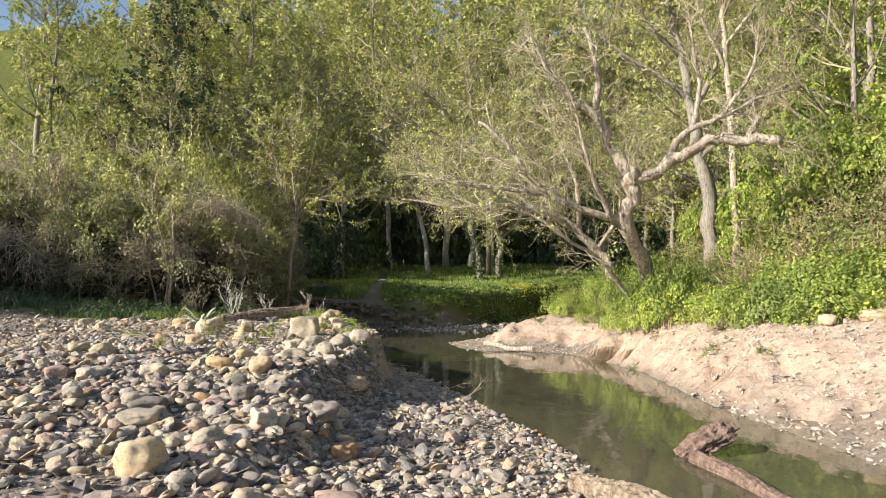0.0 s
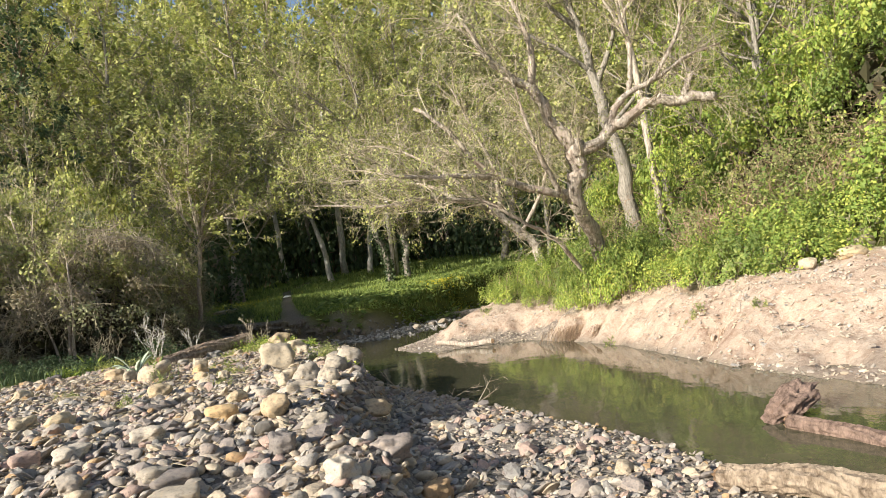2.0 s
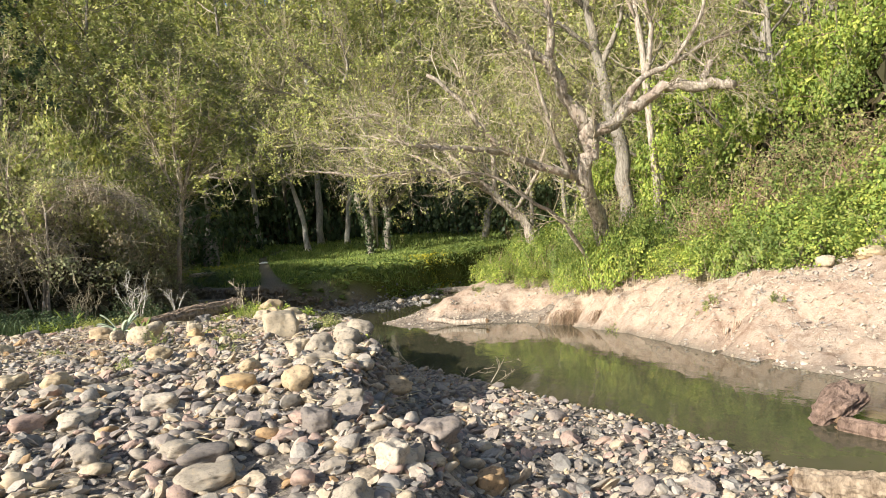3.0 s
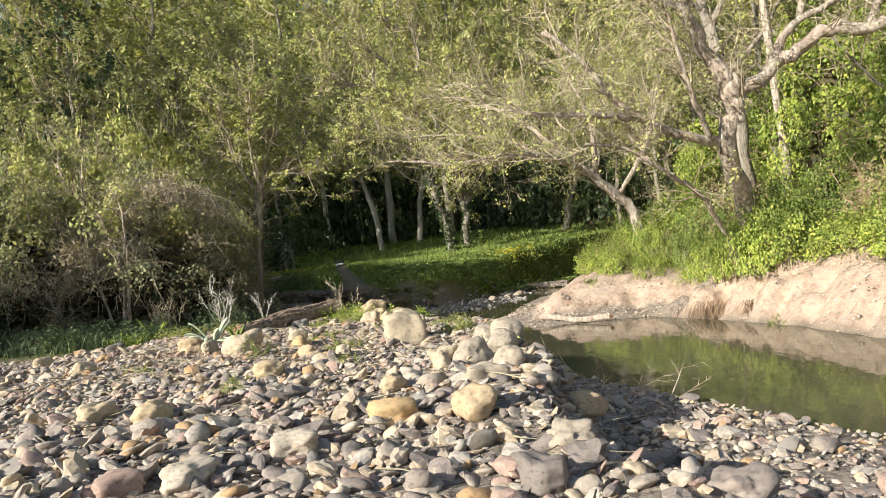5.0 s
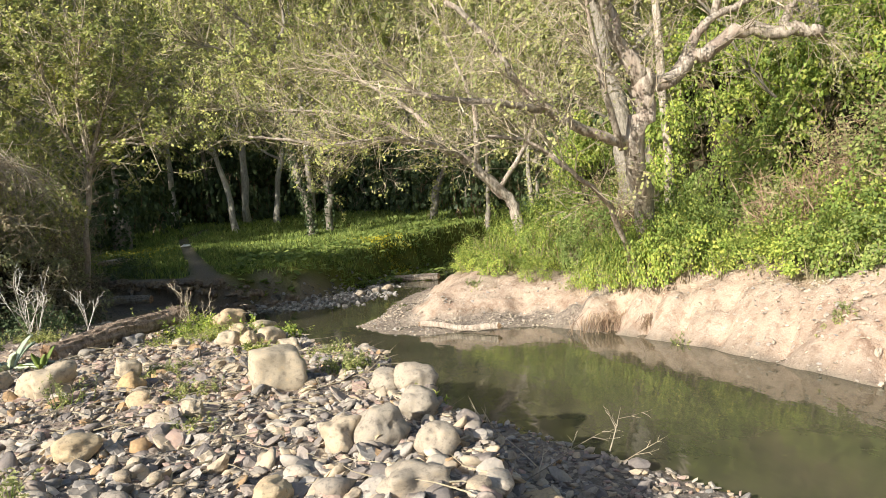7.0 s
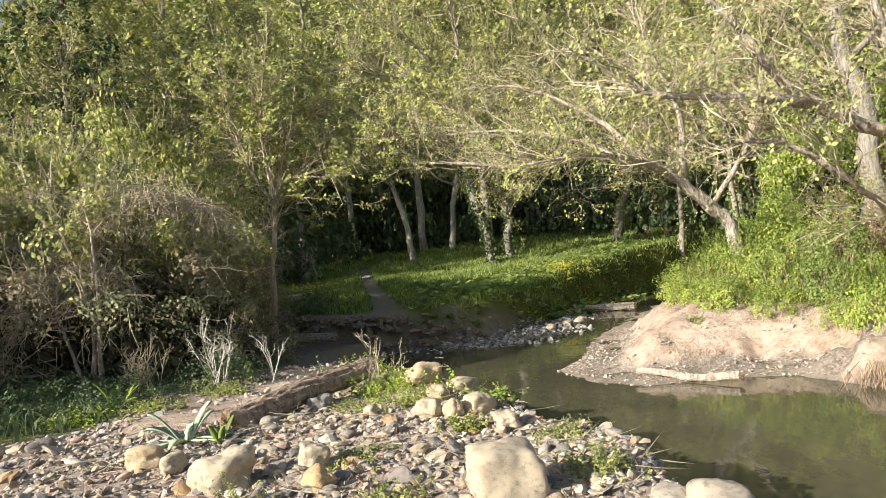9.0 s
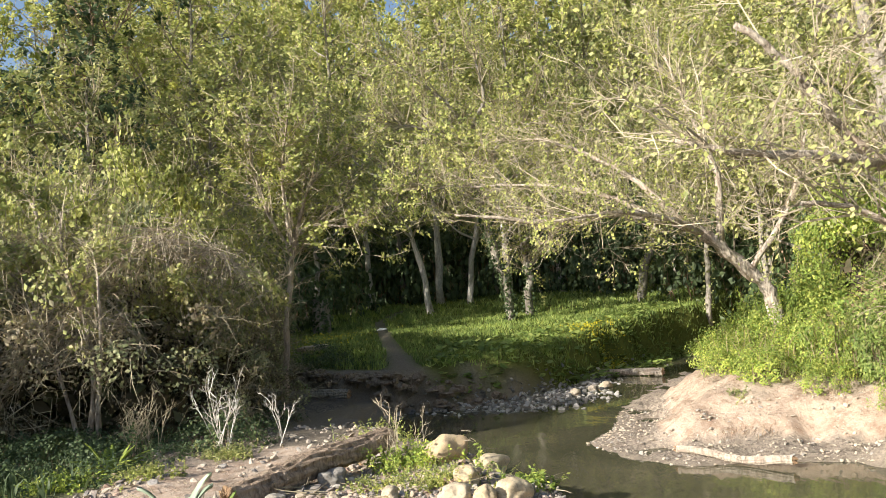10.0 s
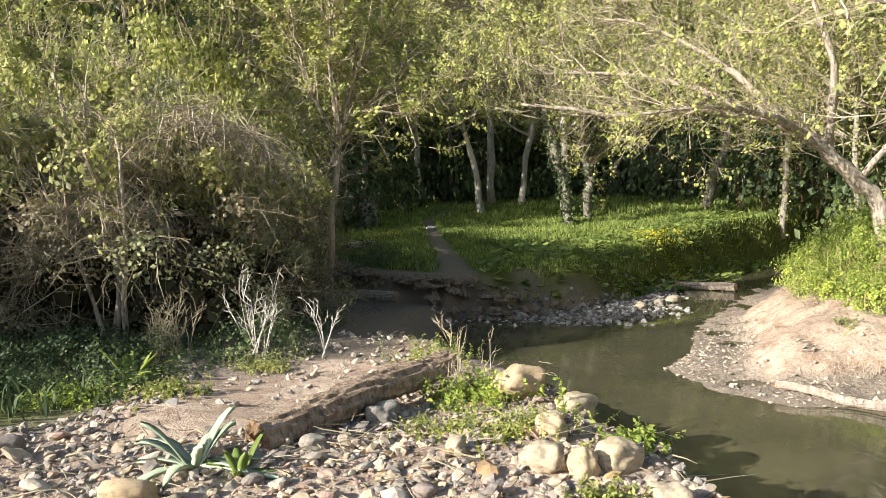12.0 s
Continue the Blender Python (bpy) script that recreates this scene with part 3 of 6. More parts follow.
def tree(name, seed, at, lines, label, category="tree", group="", l2=6, l3=5, l4=0, len2=1.4, len3=0.8, len4=0.4, r2=0.02, leaf_n=6, leaf=0.16, leaf_mat_=None,
         bark=None, twig=None, spread=0.6, up=0.25, ivy=0, ivy_mat=None, low=0.3, sides_n=8, droop=0.0, seg=4):
    """A tree from its limbs (points and radii, trunk first): tubes for trunk and limbs, twigs of two or three orders, small leaves on the last."""
    rng = np.random.default_rng(seed)
    top = thing(name, at, label, category, group)
    gt, gw, gl = Geo(), Geo(), Geo()
    starts, ways, lens, rads = [], [], [], []
    for k, (pts, r0, r1) in enumerate(lines):
        ln = smooth_line(pts, seg * (len(pts) - 1) + 1)
        ln[1:-1] += rng.normal(0, 0.12 * (r0 + r1), (len(ln) - 2, 3))
        rr = np.linspace(r0, r1, len(ln))
        if k == 0:
            rr[0] *= 1.35
        tube(gt, ln, rr, sides_n if k == 0 else min(6, sides_n), rng, 0.2)
        span = np.linalg.norm(ln[-1] - ln[0])
        m = max(2, int(l2 * (0.6 + span * 0.35)))
        p, d = along_line(rng, ln, m, low if k else 0.55)
        starts.append(p)
        ways.append(fan(rng, d, spread) + np.array([0, 0, up]))
        lens.append(len2 * rng.uniform(0.6, 1.3, m))
        rads.append(np.full(m, r2) * rng.uniform(0.7, 1.3, m))
        if ivy and k == 0:
            pi, _ = along_line(rng, ln, ivy, 0.0)
            pi = pi + unit(rng.normal(0, 1, pi.shape) * np.array([1, 1, 0.3])) * (np.interp(pi[:, 2], ln[:, 2], rr)[:, None] + rng.uniform(0.0, 0.12, (ivy, 1)))
            gi = Geo()
            leaves(gi, rng, pi, 0.09, 0.2, 0.3, 0.9)
            part("ivy", gi, ivy_mat or M_DEEP, top, "glossy green ivy leaves")
    tw = spray(gw, rng, np.concatenate(starts), np.concatenate(ways), np.concatenate(lens), np.concatenate(rads), 0.4, up)
    p, d = along(rng, tw, l3)
    tw = spray(gw, rng, p, fan(rng, d, spread) + np.array([0, 0, -droop]), len3 * rng.uniform(0.5, 1.4, len(p)), np.full(len(p), r2 * 0.5), 0.4, up - droop)
    if l4:
        p, d = along(rng, tw, l4)
        tw = spray(gw, rng, p, fan(rng, d, spread) + np.array([0, 0, -droop]), len4 * rng.uniform(0.5, 1.4, len(p)), np.full(len(p), r2 * 0.28), 0.4, up - droop)
    part("trunk", gt, bark or M_BARK, top, smooth=True)
    part("branchwork", gw, twig or M_TWIG, top, kind="stuff")
    if leaf_n:
        leafy = rng.permutation(len(tw[0]))[:max(1, int(0.62 * len(tw[0])))]
        p, d = along(rng, tuple(a_[leafy] for a_ in tw), int(round(leaf_n * 1.6)), 0.45)
        core = np.array([lines[0][0][-1][0], lines[0][0][-1][1], p[:, 2].min() + 0.3 * np.ptp(p[:, 2])])
        leaves(gl, rng, p + rng.normal(0, leaf * 0.4, p.shape), leaf, out=(p - core) * np.array([1, 1, 0.6]) + np.array([0, 0, 1.2]))
        part("crown", gl, leaf_mat_ or M_SPRING, top, kind="stuff")
    return top


def wild_lines(seed, tall, r, lean=0.08, limbs=10, first=0.3, reach=0.4, rise=0.7):
    """The limbs of a woodland tree: a wandering trunk and limbs round it."""
    rng = np.random.default_rng(seed)
    n = 6
    z = np.linspace(0, tall, n)
    wander = np.cumsum(rng.normal(0, lean * tall / n, (n, 2)), 0)
    wander[0] = 0
    tr = np.column_stack([wander, z])
    out = [(tr - np.array([0, 0, 0.3]) * (z[:, None] == 0), r, r * 0.18)]
    for k in range(limbs):
        f = first + (0.97 - first) * (k + rng.uniform(0, 1)) / limbs
        base = np.array([np.interp(f * tall, z, tr[:, 0]), np.interp(f * tall, z, tr[:, 1]), f * tall])
        a = k * 2.4 + rng.uniform(-0.5, 0.5)
        ln = tall * reach * (1.15 - f) * rng.uniform(0.7, 1.2)
        o = np.array([math.cos(a), math.sin(a), 0])
        p1 = base + o * ln * 0.5 + np.array([0, 0, ln * rise * 0.35])
        p2 = base + o * ln * 0.9 + np.array([0, 0, ln * rise * rng.uniform(0.7, 1.2)])
        out.append(([base, p1, p2], r * 0.42 * (1.1 - f), r * 0.1))
    return out


def place(x, y, turn=0.0, size=1.0, sink=0.05, tall=1.0):
    return Matrix.Translation((x, y, height(x, y) - sink)) @ Matrix.Rotation(turn, 4, "Z") @ Matrix.Diagonal((size, size, size * tall, 1))


# woodland behind: five kinds of tree, repeated over the hillsides
KINDS = []
for k, (lab, mat_, tw_, tall, ln_, leaf_, spreadk) in enumerate([
        ("slender woodland tree in sparse yellow-green spring leaf", M_SPRING, M_TWIG, 10.5, 11, 0.17, 0.6),
        ("tall thin tree with pale bare twigs and tiny leaves", M_OLIVE, M_TWIG, 11.5, 9, 0.15, 0.5),
        ("bushy woodland tree in bright fresh green leaf", M_FRESH, M_TWIG, 9.0, 30, 0.075, 0.7),
        ("dark ivy-clad woodland tree with deep green foliage", M_DEEP, M_BROWNTWIG, 9.5, 10, 0.2, 0.6),
        ("twiggy olive-coloured tree just coming into leaf", M_OLIVE, M_TWIG, 9.0, 11, 0.16, 0.65)]):
    KINDS.append(tree("woodland_tree", 20 + k, (0, 0, 0), wild_lines(40 + k, tall, 0.16, 0.1, 13, 0.16, 0.42), lab, group="wooded hillside", sides_n=5, seg=2, l2=5, l3=4,
                      len2=1.5, len3=0.85, r2=0.022, leaf_n=int(ln_ * 1.25), leaf=leaf_ * 0.9, leaf_mat_=mat_, twig=tw_, spread=spreadk, ivy=500 if k == 3 else 0))
for k, (lab, mat_) in enumerate((("distant hillside tree in yellow-green spring leaf", M_SPRING), ("distant olive-green hillside tree", M_OLIVE))):
    KINDS.append(tree("woodland_tree", 30 + k, (0, 0, 0), wild_lines(50 + k, 10, 0.16, 0.1, 12, 0.16, 0.42), lab, group="wooded hillside", sides_n=4, seg=1, l2=4, l3=3, len2=1.5, len3=0.95, r2=0.03, leaf_n=9, leaf=0.29, leaf_mat_=mat_))
rng = np.random.default_rng(5)
used = [False] * 7


def put_tree(kind, x, y, size=1.0, tall=1.0):
    m = place(x, y, rng.uniform(0, 6.28), size, 0.1, tall)
    if used[kind]:
        return copy_thing(KINDS[kind], m)
    KINDS[kind].matrix_basis = m
    used[kind] = True
    return KINDS[kind]


for row_y, step, x0, x1 in ((50, 3.2, -24, 15), (58, 3.6, -30, 22), (68, 4.2, -36, 30), (80, 5.0, -42, 38), (96, 7, -52, 48), (118, 11, -62, 60)):
    for x in np.arange(x0, x1, step):
        xx, yy = x + rng.uniform(-1.2, 1.2), row_y + rng.uniform(-2.5, 2.5)
        kind = rng.choice([0, 1, 2, 4, 3], p=[0.38, 0.18, 0.12, 0.28, 0.04]) if row_y < 55 else rng.choice([5, 6, 5, 6, 3], p=[0.3, 0.3, 0.18, 0.18, 0.04])
        put_tree(int(kind), xx, yy, rng.uniform(0.9, 1.25) * (1 + max(0, row_y - 60) * 0.006), rng.uniform(0.95, 1.2) * (1.12 if row_y > 55 else 1.0))
# left wood behind the brambles, with a dark ivy-clad clump
for x, y, kind, s in ((-14, 27, 4, 0.72), (-15.5, 29.5, 3, 0.7), (-19.5, 27, 0, 0.8), (-12.5, 31.5, 4, 0.75), (-14, 34, 0, 0.95), (-18, 33, 0, 1.0), (-23, 31, 2, 1.0),
                      (-10.5, 37, 1, 0.95), (-13, 40, 0, 1.0), (-17, 40, 4, 1.1), (-21, 38, 0, 1.1), (-25, 37, 1, 1.1), (-11, 44, 4, 1.0), (-15, 45, 0, 1.1), (-20, 45, 4, 1.1)):
    put_tree(kind, x, y, s)
# right hillside, fresh green
for x, y, kind, s in ((7.0, 17.5, 2, 0.62), (8.6, 20.5, 2, 0.8), (7.4, 24.5, 4, 0.85), (10.5, 17, 2, 0.7), (11.5, 22, 2, 0.85), (9.5, 27, 0, 0.9), (13.5, 26, 2, 0.95), (7.6, 30.5, 4, 0.8), (11, 32, 0, 0.95),
                      (15.5, 20, 2, 0.9), (14, 15, 2, 0.8), (17, 31, 0, 1.0), (8.5, 37, 0, 0.95), (12.5, 38, 4, 1.0), (17, 38, 2, 1.0), (9.5, 43, 4, 0.95), (14.5, 44, 0, 1.05), (20, 26, 2, 1.0), (19, 44, 0, 1.1), (5.8, 42, 1, 0.85), (10.5, 13, 2, 0.6)):
    put_tree(kind, x, y, s)

# the old broken tree on the clay bank
tree("dead_tree", 77, (0, 0, 0), [
    ([(2.75, 16.3, 0.8), (2.35, 15.7, 1.9), (1.95, 15.1, 2.7), (2.0, 14.9, 3.2), (2.0, 14.8, 3.65)], 0.155, 0.15),
    ([(1.95, 14.8, 3.5), (1.6, 14.7, 4.1), (1.3, 14.6, 4.65), (0.8, 14.5, 4.9)], 0.14, 0.07),
    ([(1.3, 14.6, 4.6), (1.35, 14.4, 5.3), (1.1, 14.3, 6.2)], 0.08, 0.03),
    ([(1.0, 14.55, 4.85), (0.5, 14.3, 5.3), (0.1, 14.1, 6.0)], 0.07, 0.025),
    ([(2.0, 14.85, 3.45), (2.35, 14.85, 3.55), (2.9, 14.8, 3.9), (3.5, 14.75, 4.15), (4.05, 14.6, 4.12), (4.55, 14.5, 4.08)], 0.125, 0.085),
    ([(2.6, 14.85, 3.7), (2.8, 14.8, 4.15), (3.1, 14.8, 4.4), (3.75, 14.8, 4.65), (4.3, 14.8, 4.95), (4.9, 14.8, 5.1)], 0.08, 0.025),
    ([(4.05, 14.6, 4.14), (4.1, 14.6, 4.35), (4.2, 14.6, 4.55)], 0.07, 0.05),
    ([(3.1, 14.8, 4.4), (3.2, 14.7, 5.2), (3.0, 14.6, 6.3)], 0.06, 0.02),
    ([(3.6, 14.8, 4.6), (4.1, 14.6, 5.4), (4.2, 14.5, 6.2)], 0.05, 0.02),
    ([(1.9, 15.1, 2.7), (1.2, 14.8, 2.85), (0.6, 14.6, 3.1), (0.1, 14.5, 3.5), (-0.35, 14.4, 4.1), (-0.85, 14.3, 4.5)], 0.085, 0.03),
    ([(0.5, 14.6, 3.15), (-0.1, 14.2, 3.2), (-0.9, 14.0, 3.25), (-1.6, 13.9, 3.4)], 0.06, 0.02),
    ([(2.3, 16.1, 0.8), (1.8, 15.5, 1.55), (1.3, 15.0, 2.05), (0.75, 14.6, 2.35), (0.2, 14.5, 2.75), (-0.4, 14.4, 2.85)], 0.05, 0.02),
    ([(1.7, 15.0, 2.65), (1.2, 14.5, 3.6), (0.9, 14.2, 4.8)], 0.06, 0.02)],
    "old dead tree with broken pale limbs and bare twigs", l2=9, l3=6, l4=4, len2=0.95, len3=0.55, len4=0.3, r2=0.0115, leaf_n=2, leaf=0.05, leaf_mat_=M_OLIVE, bark=M_PALEBARK, twig=M_PALETWIG, spread=0.65, up=0.15)
# leaning tree on the inside of the bend, reaching over the water
tree("leaning_tree", 78, (0, 0, 0), [
    ([(2.5, 22.1, 0.7), (2.3, 22, 1.7), (2.1, 22, 2.2), (1.6, 22, 2.75), (1.1, 22, 3.2), (0.6, 22, 3.5)], 0.16, 0.10),
    ([(0.6, 22, 3.5), (-0.5, 21.9, 3.72), (-1.5, 21.8, 3.65), (-2.6, 21.6, 3.75), (-3.7, 21.5, 3.9)], 0.09, 0.025),
    ([(1.1, 22, 3.2), (0.2, 21.2, 3.5), (-0.9, 20.6, 3.6), (-2.0, 20.2, 3.5)], 0.07, 0.02),
    ([(0.8, 22, 3.4), (0.1, 22.6, 4.4), (-0.9, 22.9, 5.2), (-1.9, 23, 5.6)], 0.08, 0.02),
    ([(1.4, 22, 3.0), (1.3, 21.5, 4.3), (0.8, 21.2, 5.5), (0.4, 21, 6.5)], 0.08, 0.02),
    ([(1.9, 22, 2.4), (2.6, 21.6, 3.6), (3.0, 21.4, 5.0)], 0.07, 0.02),
    ([(0.3, 22, 3.55), (-0.6, 22.6, 4.2), (-2.0, 23, 4.6), (-3.4, 23.2, 4.7)], 0.06, 0.02)],
    "leaning bare tree with long twiggy limbs over the water", l2=13, l3=6, l4=4, len2=1.2, len3=0.65, len4=0.34, r2=0.0105, leaf_n=3, leaf=0.055, bark=M_PALEBARK, twig=M_PALETWIG, spread=0.5, up=0.22)
# two tall trees behind the dead one
tree("tall_tree", 79, (0, 0, 0), [
    ([(5.0, 21.7, 1.8), (4.9, 21.5, 3.6), (4.68, 21.5, 5.0), (4.45, 21.5, 6.3), (4.15, 21.5, 7.9), (3.85, 21.4, 9.2), (3.6, 21.4, 11)], 0.22, 0.06),
    ([(4.5, 21.5, 6.2), (5.0, 21.2, 7.4), (5.2, 21, 9)], 0.09, 0.03), ([(4.2, 21.5, 7.8), (3.3, 21.2, 8.6), (2.6, 21, 9.8)], 0.08, 0.02),
    ([(4.4, 21.5, 6.6), (3.6, 21.3, 7.2), (2.6, 21.1, 7.8), (1.6, 21, 8.6)], 0.08, 0.02), ([(4.7, 21.5, 5), (5.6, 21.3, 5.9), (6.4, 21, 7.2)], 0.08, 0.02)],
    "tall grey-barked tree with sparse spring leaves", l2=9, l3=6, len2=1.6, len3=0.9, leaf_n=7, leaf=0.1, twig=M_TWIG, bark=M_BARK)
tree("tall_tree", 80, (0, 0, 0), [
    ([(5.3, 20.2, 1.8), (5.1, 20, 5.8), (5.0, 20, 7.3), (4.9, 20, 8.7), (4.9, 20, 10)], 0.10, 0.05),
    ([(5.0, 20, 7), (4.4, 19.8, 8.2), (4.0, 19.6, 9.4)], 0.05, 0.02), ([(5.0, 20, 7.6), (5.7, 19.8, 8.6), (6.1, 19.6, 9.7)], 0.05, 0.02)],
    "tall slim pale tree with few leaves", l2=8, l3=5, len2=1.3, leaf_n=2, leaf=0.09, twig=M_PALETWIG, bark=M_PALEBARK)
# the grove on the meadow
tree("ivy_tree", 81, (0, 0, 0), [
    ([(-2.3, 32.5, 1.2), (-2.4, 32.5, 2.6), (-2.66, 32.5, 3.7), (-3.0, 32.5, 5.3), (-3.2, 32.4, 6.7), (-3.3, 32.2, 8.0)], 0.15, 0.11),
    ([(-3.3, 32.2, 8.0), (-3.9, 31.8, 9.0), (-4.8, 31.5, 9.8), (-5.6, 31.2, 10.4)], 0.1, 0.03), ([(-3.3, 32.2, 8.0), (-2.7, 32, 9.2), (-2.9, 31.8, 10.5)], 0.1, 0.03),
    ([(-2.9, 32.4, 5.8), (-1.8, 31.6, 6.4), (-0.4, 31, 6.6)], 0.07, 0.02), ([(-2.8, 32.4, 5.4), (-4.0, 31.2, 6.0), (-5.2, 30.6, 6.0)], 0.07, 0.02),
    ([(-3.1, 32.3, 6.8), (-2.0, 31, 7.6), (-0.8, 30.2, 8.0)], 0.07, 0.02), ([(-3.0, 32.3, 6.2), (-3.4, 30.8, 6.6), (-3.2, 29.6, 6.4)], 0.06, 0.02), ([(-3.2, 32.3, 7.4), (-4.6, 31, 8.0), (-6, 30.4, 8.2)], 0.06, 0.02)],
    "tree with ivy-covered trunk and a wide twiggy crown", l2=12, l3=7, l4=0, len2=1.9, len3=1.1, r2=0.024, leaf_n=9, leaf=0.1, ivy=2200, ivy_mat=M_DEEP, bark=M_BARK)
tree("forked_tree", 82, (0, 0, 0), [
    ([(-1.65, 34, 1.4), (-1.5, 34, 2.8), (-1.55, 34, 3.6)], 0.15, 0.12), ([(-1.55, 34, 3.5), (-1.7, 34, 4.6), (-1.9, 34, 6.5)], 0.10, 0.04),
    ([(-1.5, 34, 3.4), (-0.9, 34, 4.0), (-0.4, 34, 4.6), (0.4, 33.8, 5.4)], 0.09, 0.03), ([(-1.6, 34, 4.2), (-1.0, 34, 5.3), (-0.7, 33.8, 6.5)], 0.07, 0.03)],
    "forked tree with ivy round its foot on the meadow", l2=12, l3=7, len2=1.5, len3=0.9, leaf_n=8, leaf=0.1, ivy=300, ivy_mat=M_DEEP, bark=M_BARK, up=0.35)
for seed, base, mid, end, r in ((83, (-3.8, 44, 2.0), (-3.6, 44, 4.5), (-2.6, 44, 8.5), 0.18), (84, (-5.3, 44, 2.2), (-5.3, 44, 6.7), (-5.5, 44, 12.0), 0.2), (85, (-8.85, 44, 2.3), (-8.95, 44, 6.3), (-9.3, 44, 11), 0.18),
                                (86, (-5.4, 38, 1.7), (-5.9, 38, 4.8), (-7.2, 38, 8.4), 0.15), (87, (-2.2, 37, 1.6), (-2.15, 37, 4.5), (-2.3, 37, 8.5), 0.17), (88, (-10.8, 40, 2.0), (-10.6, 40, 5), (-10.9, 40, 9), 0.15), (89, (1.2, 47, 2.2), (1.0, 47, 5), (1.3, 47, 9.5), 0.16)):
    b0, m0, e0 = np.array(base), np.array(mid), np.array(end)
    r_ = np.random.default_rng(seed)
    ls = [([b0, m0, e0], r, r * 0.5)]
    for k in range(6):
        s0 = m0 + (e0 - m0) * (0.1 + 0.15 * k)
        o = np.array([math.cos(k * 2.2 + seed), math.sin(k * 2.2 + seed), 0.5]) * 1.6
        ls.append(([s0, s0 + o * 0.6, s0 + o * 1.2 + np.array([0, 0, 0.5])], r * 0.4, 0.02))
    tree("grove_tree", seed, (0, 0, 0), ls, "slim pale-trunked tree standing in the shaded grove", group="grove on the meadow", l2=8, l3=6, len2=1.6, len3=1.0, leaf_n=6, leaf=0.13, bark=M_GROVEBARK)
tree("ivy_tree", 90, (0, 0, 0), [([(3.2, 38, 1.5), (3.5, 38, 2.9), (3.95, 38, 4.0), (4.4, 38, 5.3), (5.2, 38, 7.5)], 0.2, 0.1), ([(4.2, 38, 4.8), (3.2, 37.6, 6), (2.6, 37.4, 7.4)], 0.08, 0.03),
    ([(4.6, 38, 6), (5.6, 37.6, 7), (6.4, 37, 8)], 0.08, 0.03)], "leaning tree clothed in yellow-green ivy", l2=10, l3=6, len2=1.6, leaf_n=6, leaf=0.13, ivy=700, ivy_mat=M_SPRING)
for k, (x, y) in enumerate(((5.6, 30.5), (6.6, 33.0), (4.9, 34.5))):
    tree("ivy_tree", 91 + k, (0, 0, 0), wild_lines(60 + k, 7.5, 0.12, 0.05, 7, 0.45, 0.35)[:], "slim tree wound with hanging green ivy", l2=9, l3=6, len2=1.4, leaf_n=6, leaf=0.12, ivy=500, ivy_mat=M_OLIVE).matrix_basis = place(x, y, k)
# small tree at the edge of the brambles
tree("thicket_tree", 95, (0, 0, 0), [
    ([(-7.3, 22, 0.6), (-7.2, 22, 1.9), (-7.05, 22, 3.1), (-6.95, 22, 3.7)], 0.065, 0.05), ([(-6.95, 22, 3.7), (-6.6, 21.9, 3.95), (-5.6, 21.7, 3.85)], 0.05, 0.015),
    ([(-6.95, 22, 3.6), (-6.6, 21.8, 4.6), (-6.0, 21.6, 5.4)], 0.05, 0.015), ([(-7, 22, 3.4), (-7.5, 21.8, 4.5), (-7.7, 21.6, 5.8)], 0.05, 0.015), ([(-7, 22, 3.5), (-7.0, 21.5, 4.8), (-6.7, 21, 6.0)], 0.05, 0.015)],
    "small twiggy tree at the edge of the brambles", l2=17, l3=7, l4=0, len2=1.15, len3=0.65, r2=0.012, leaf_n=11, leaf=0.075, twig=M_PALETWIG, bark=M_PALEBARK, up=0.2)

# ---- thickets and shrubs ----


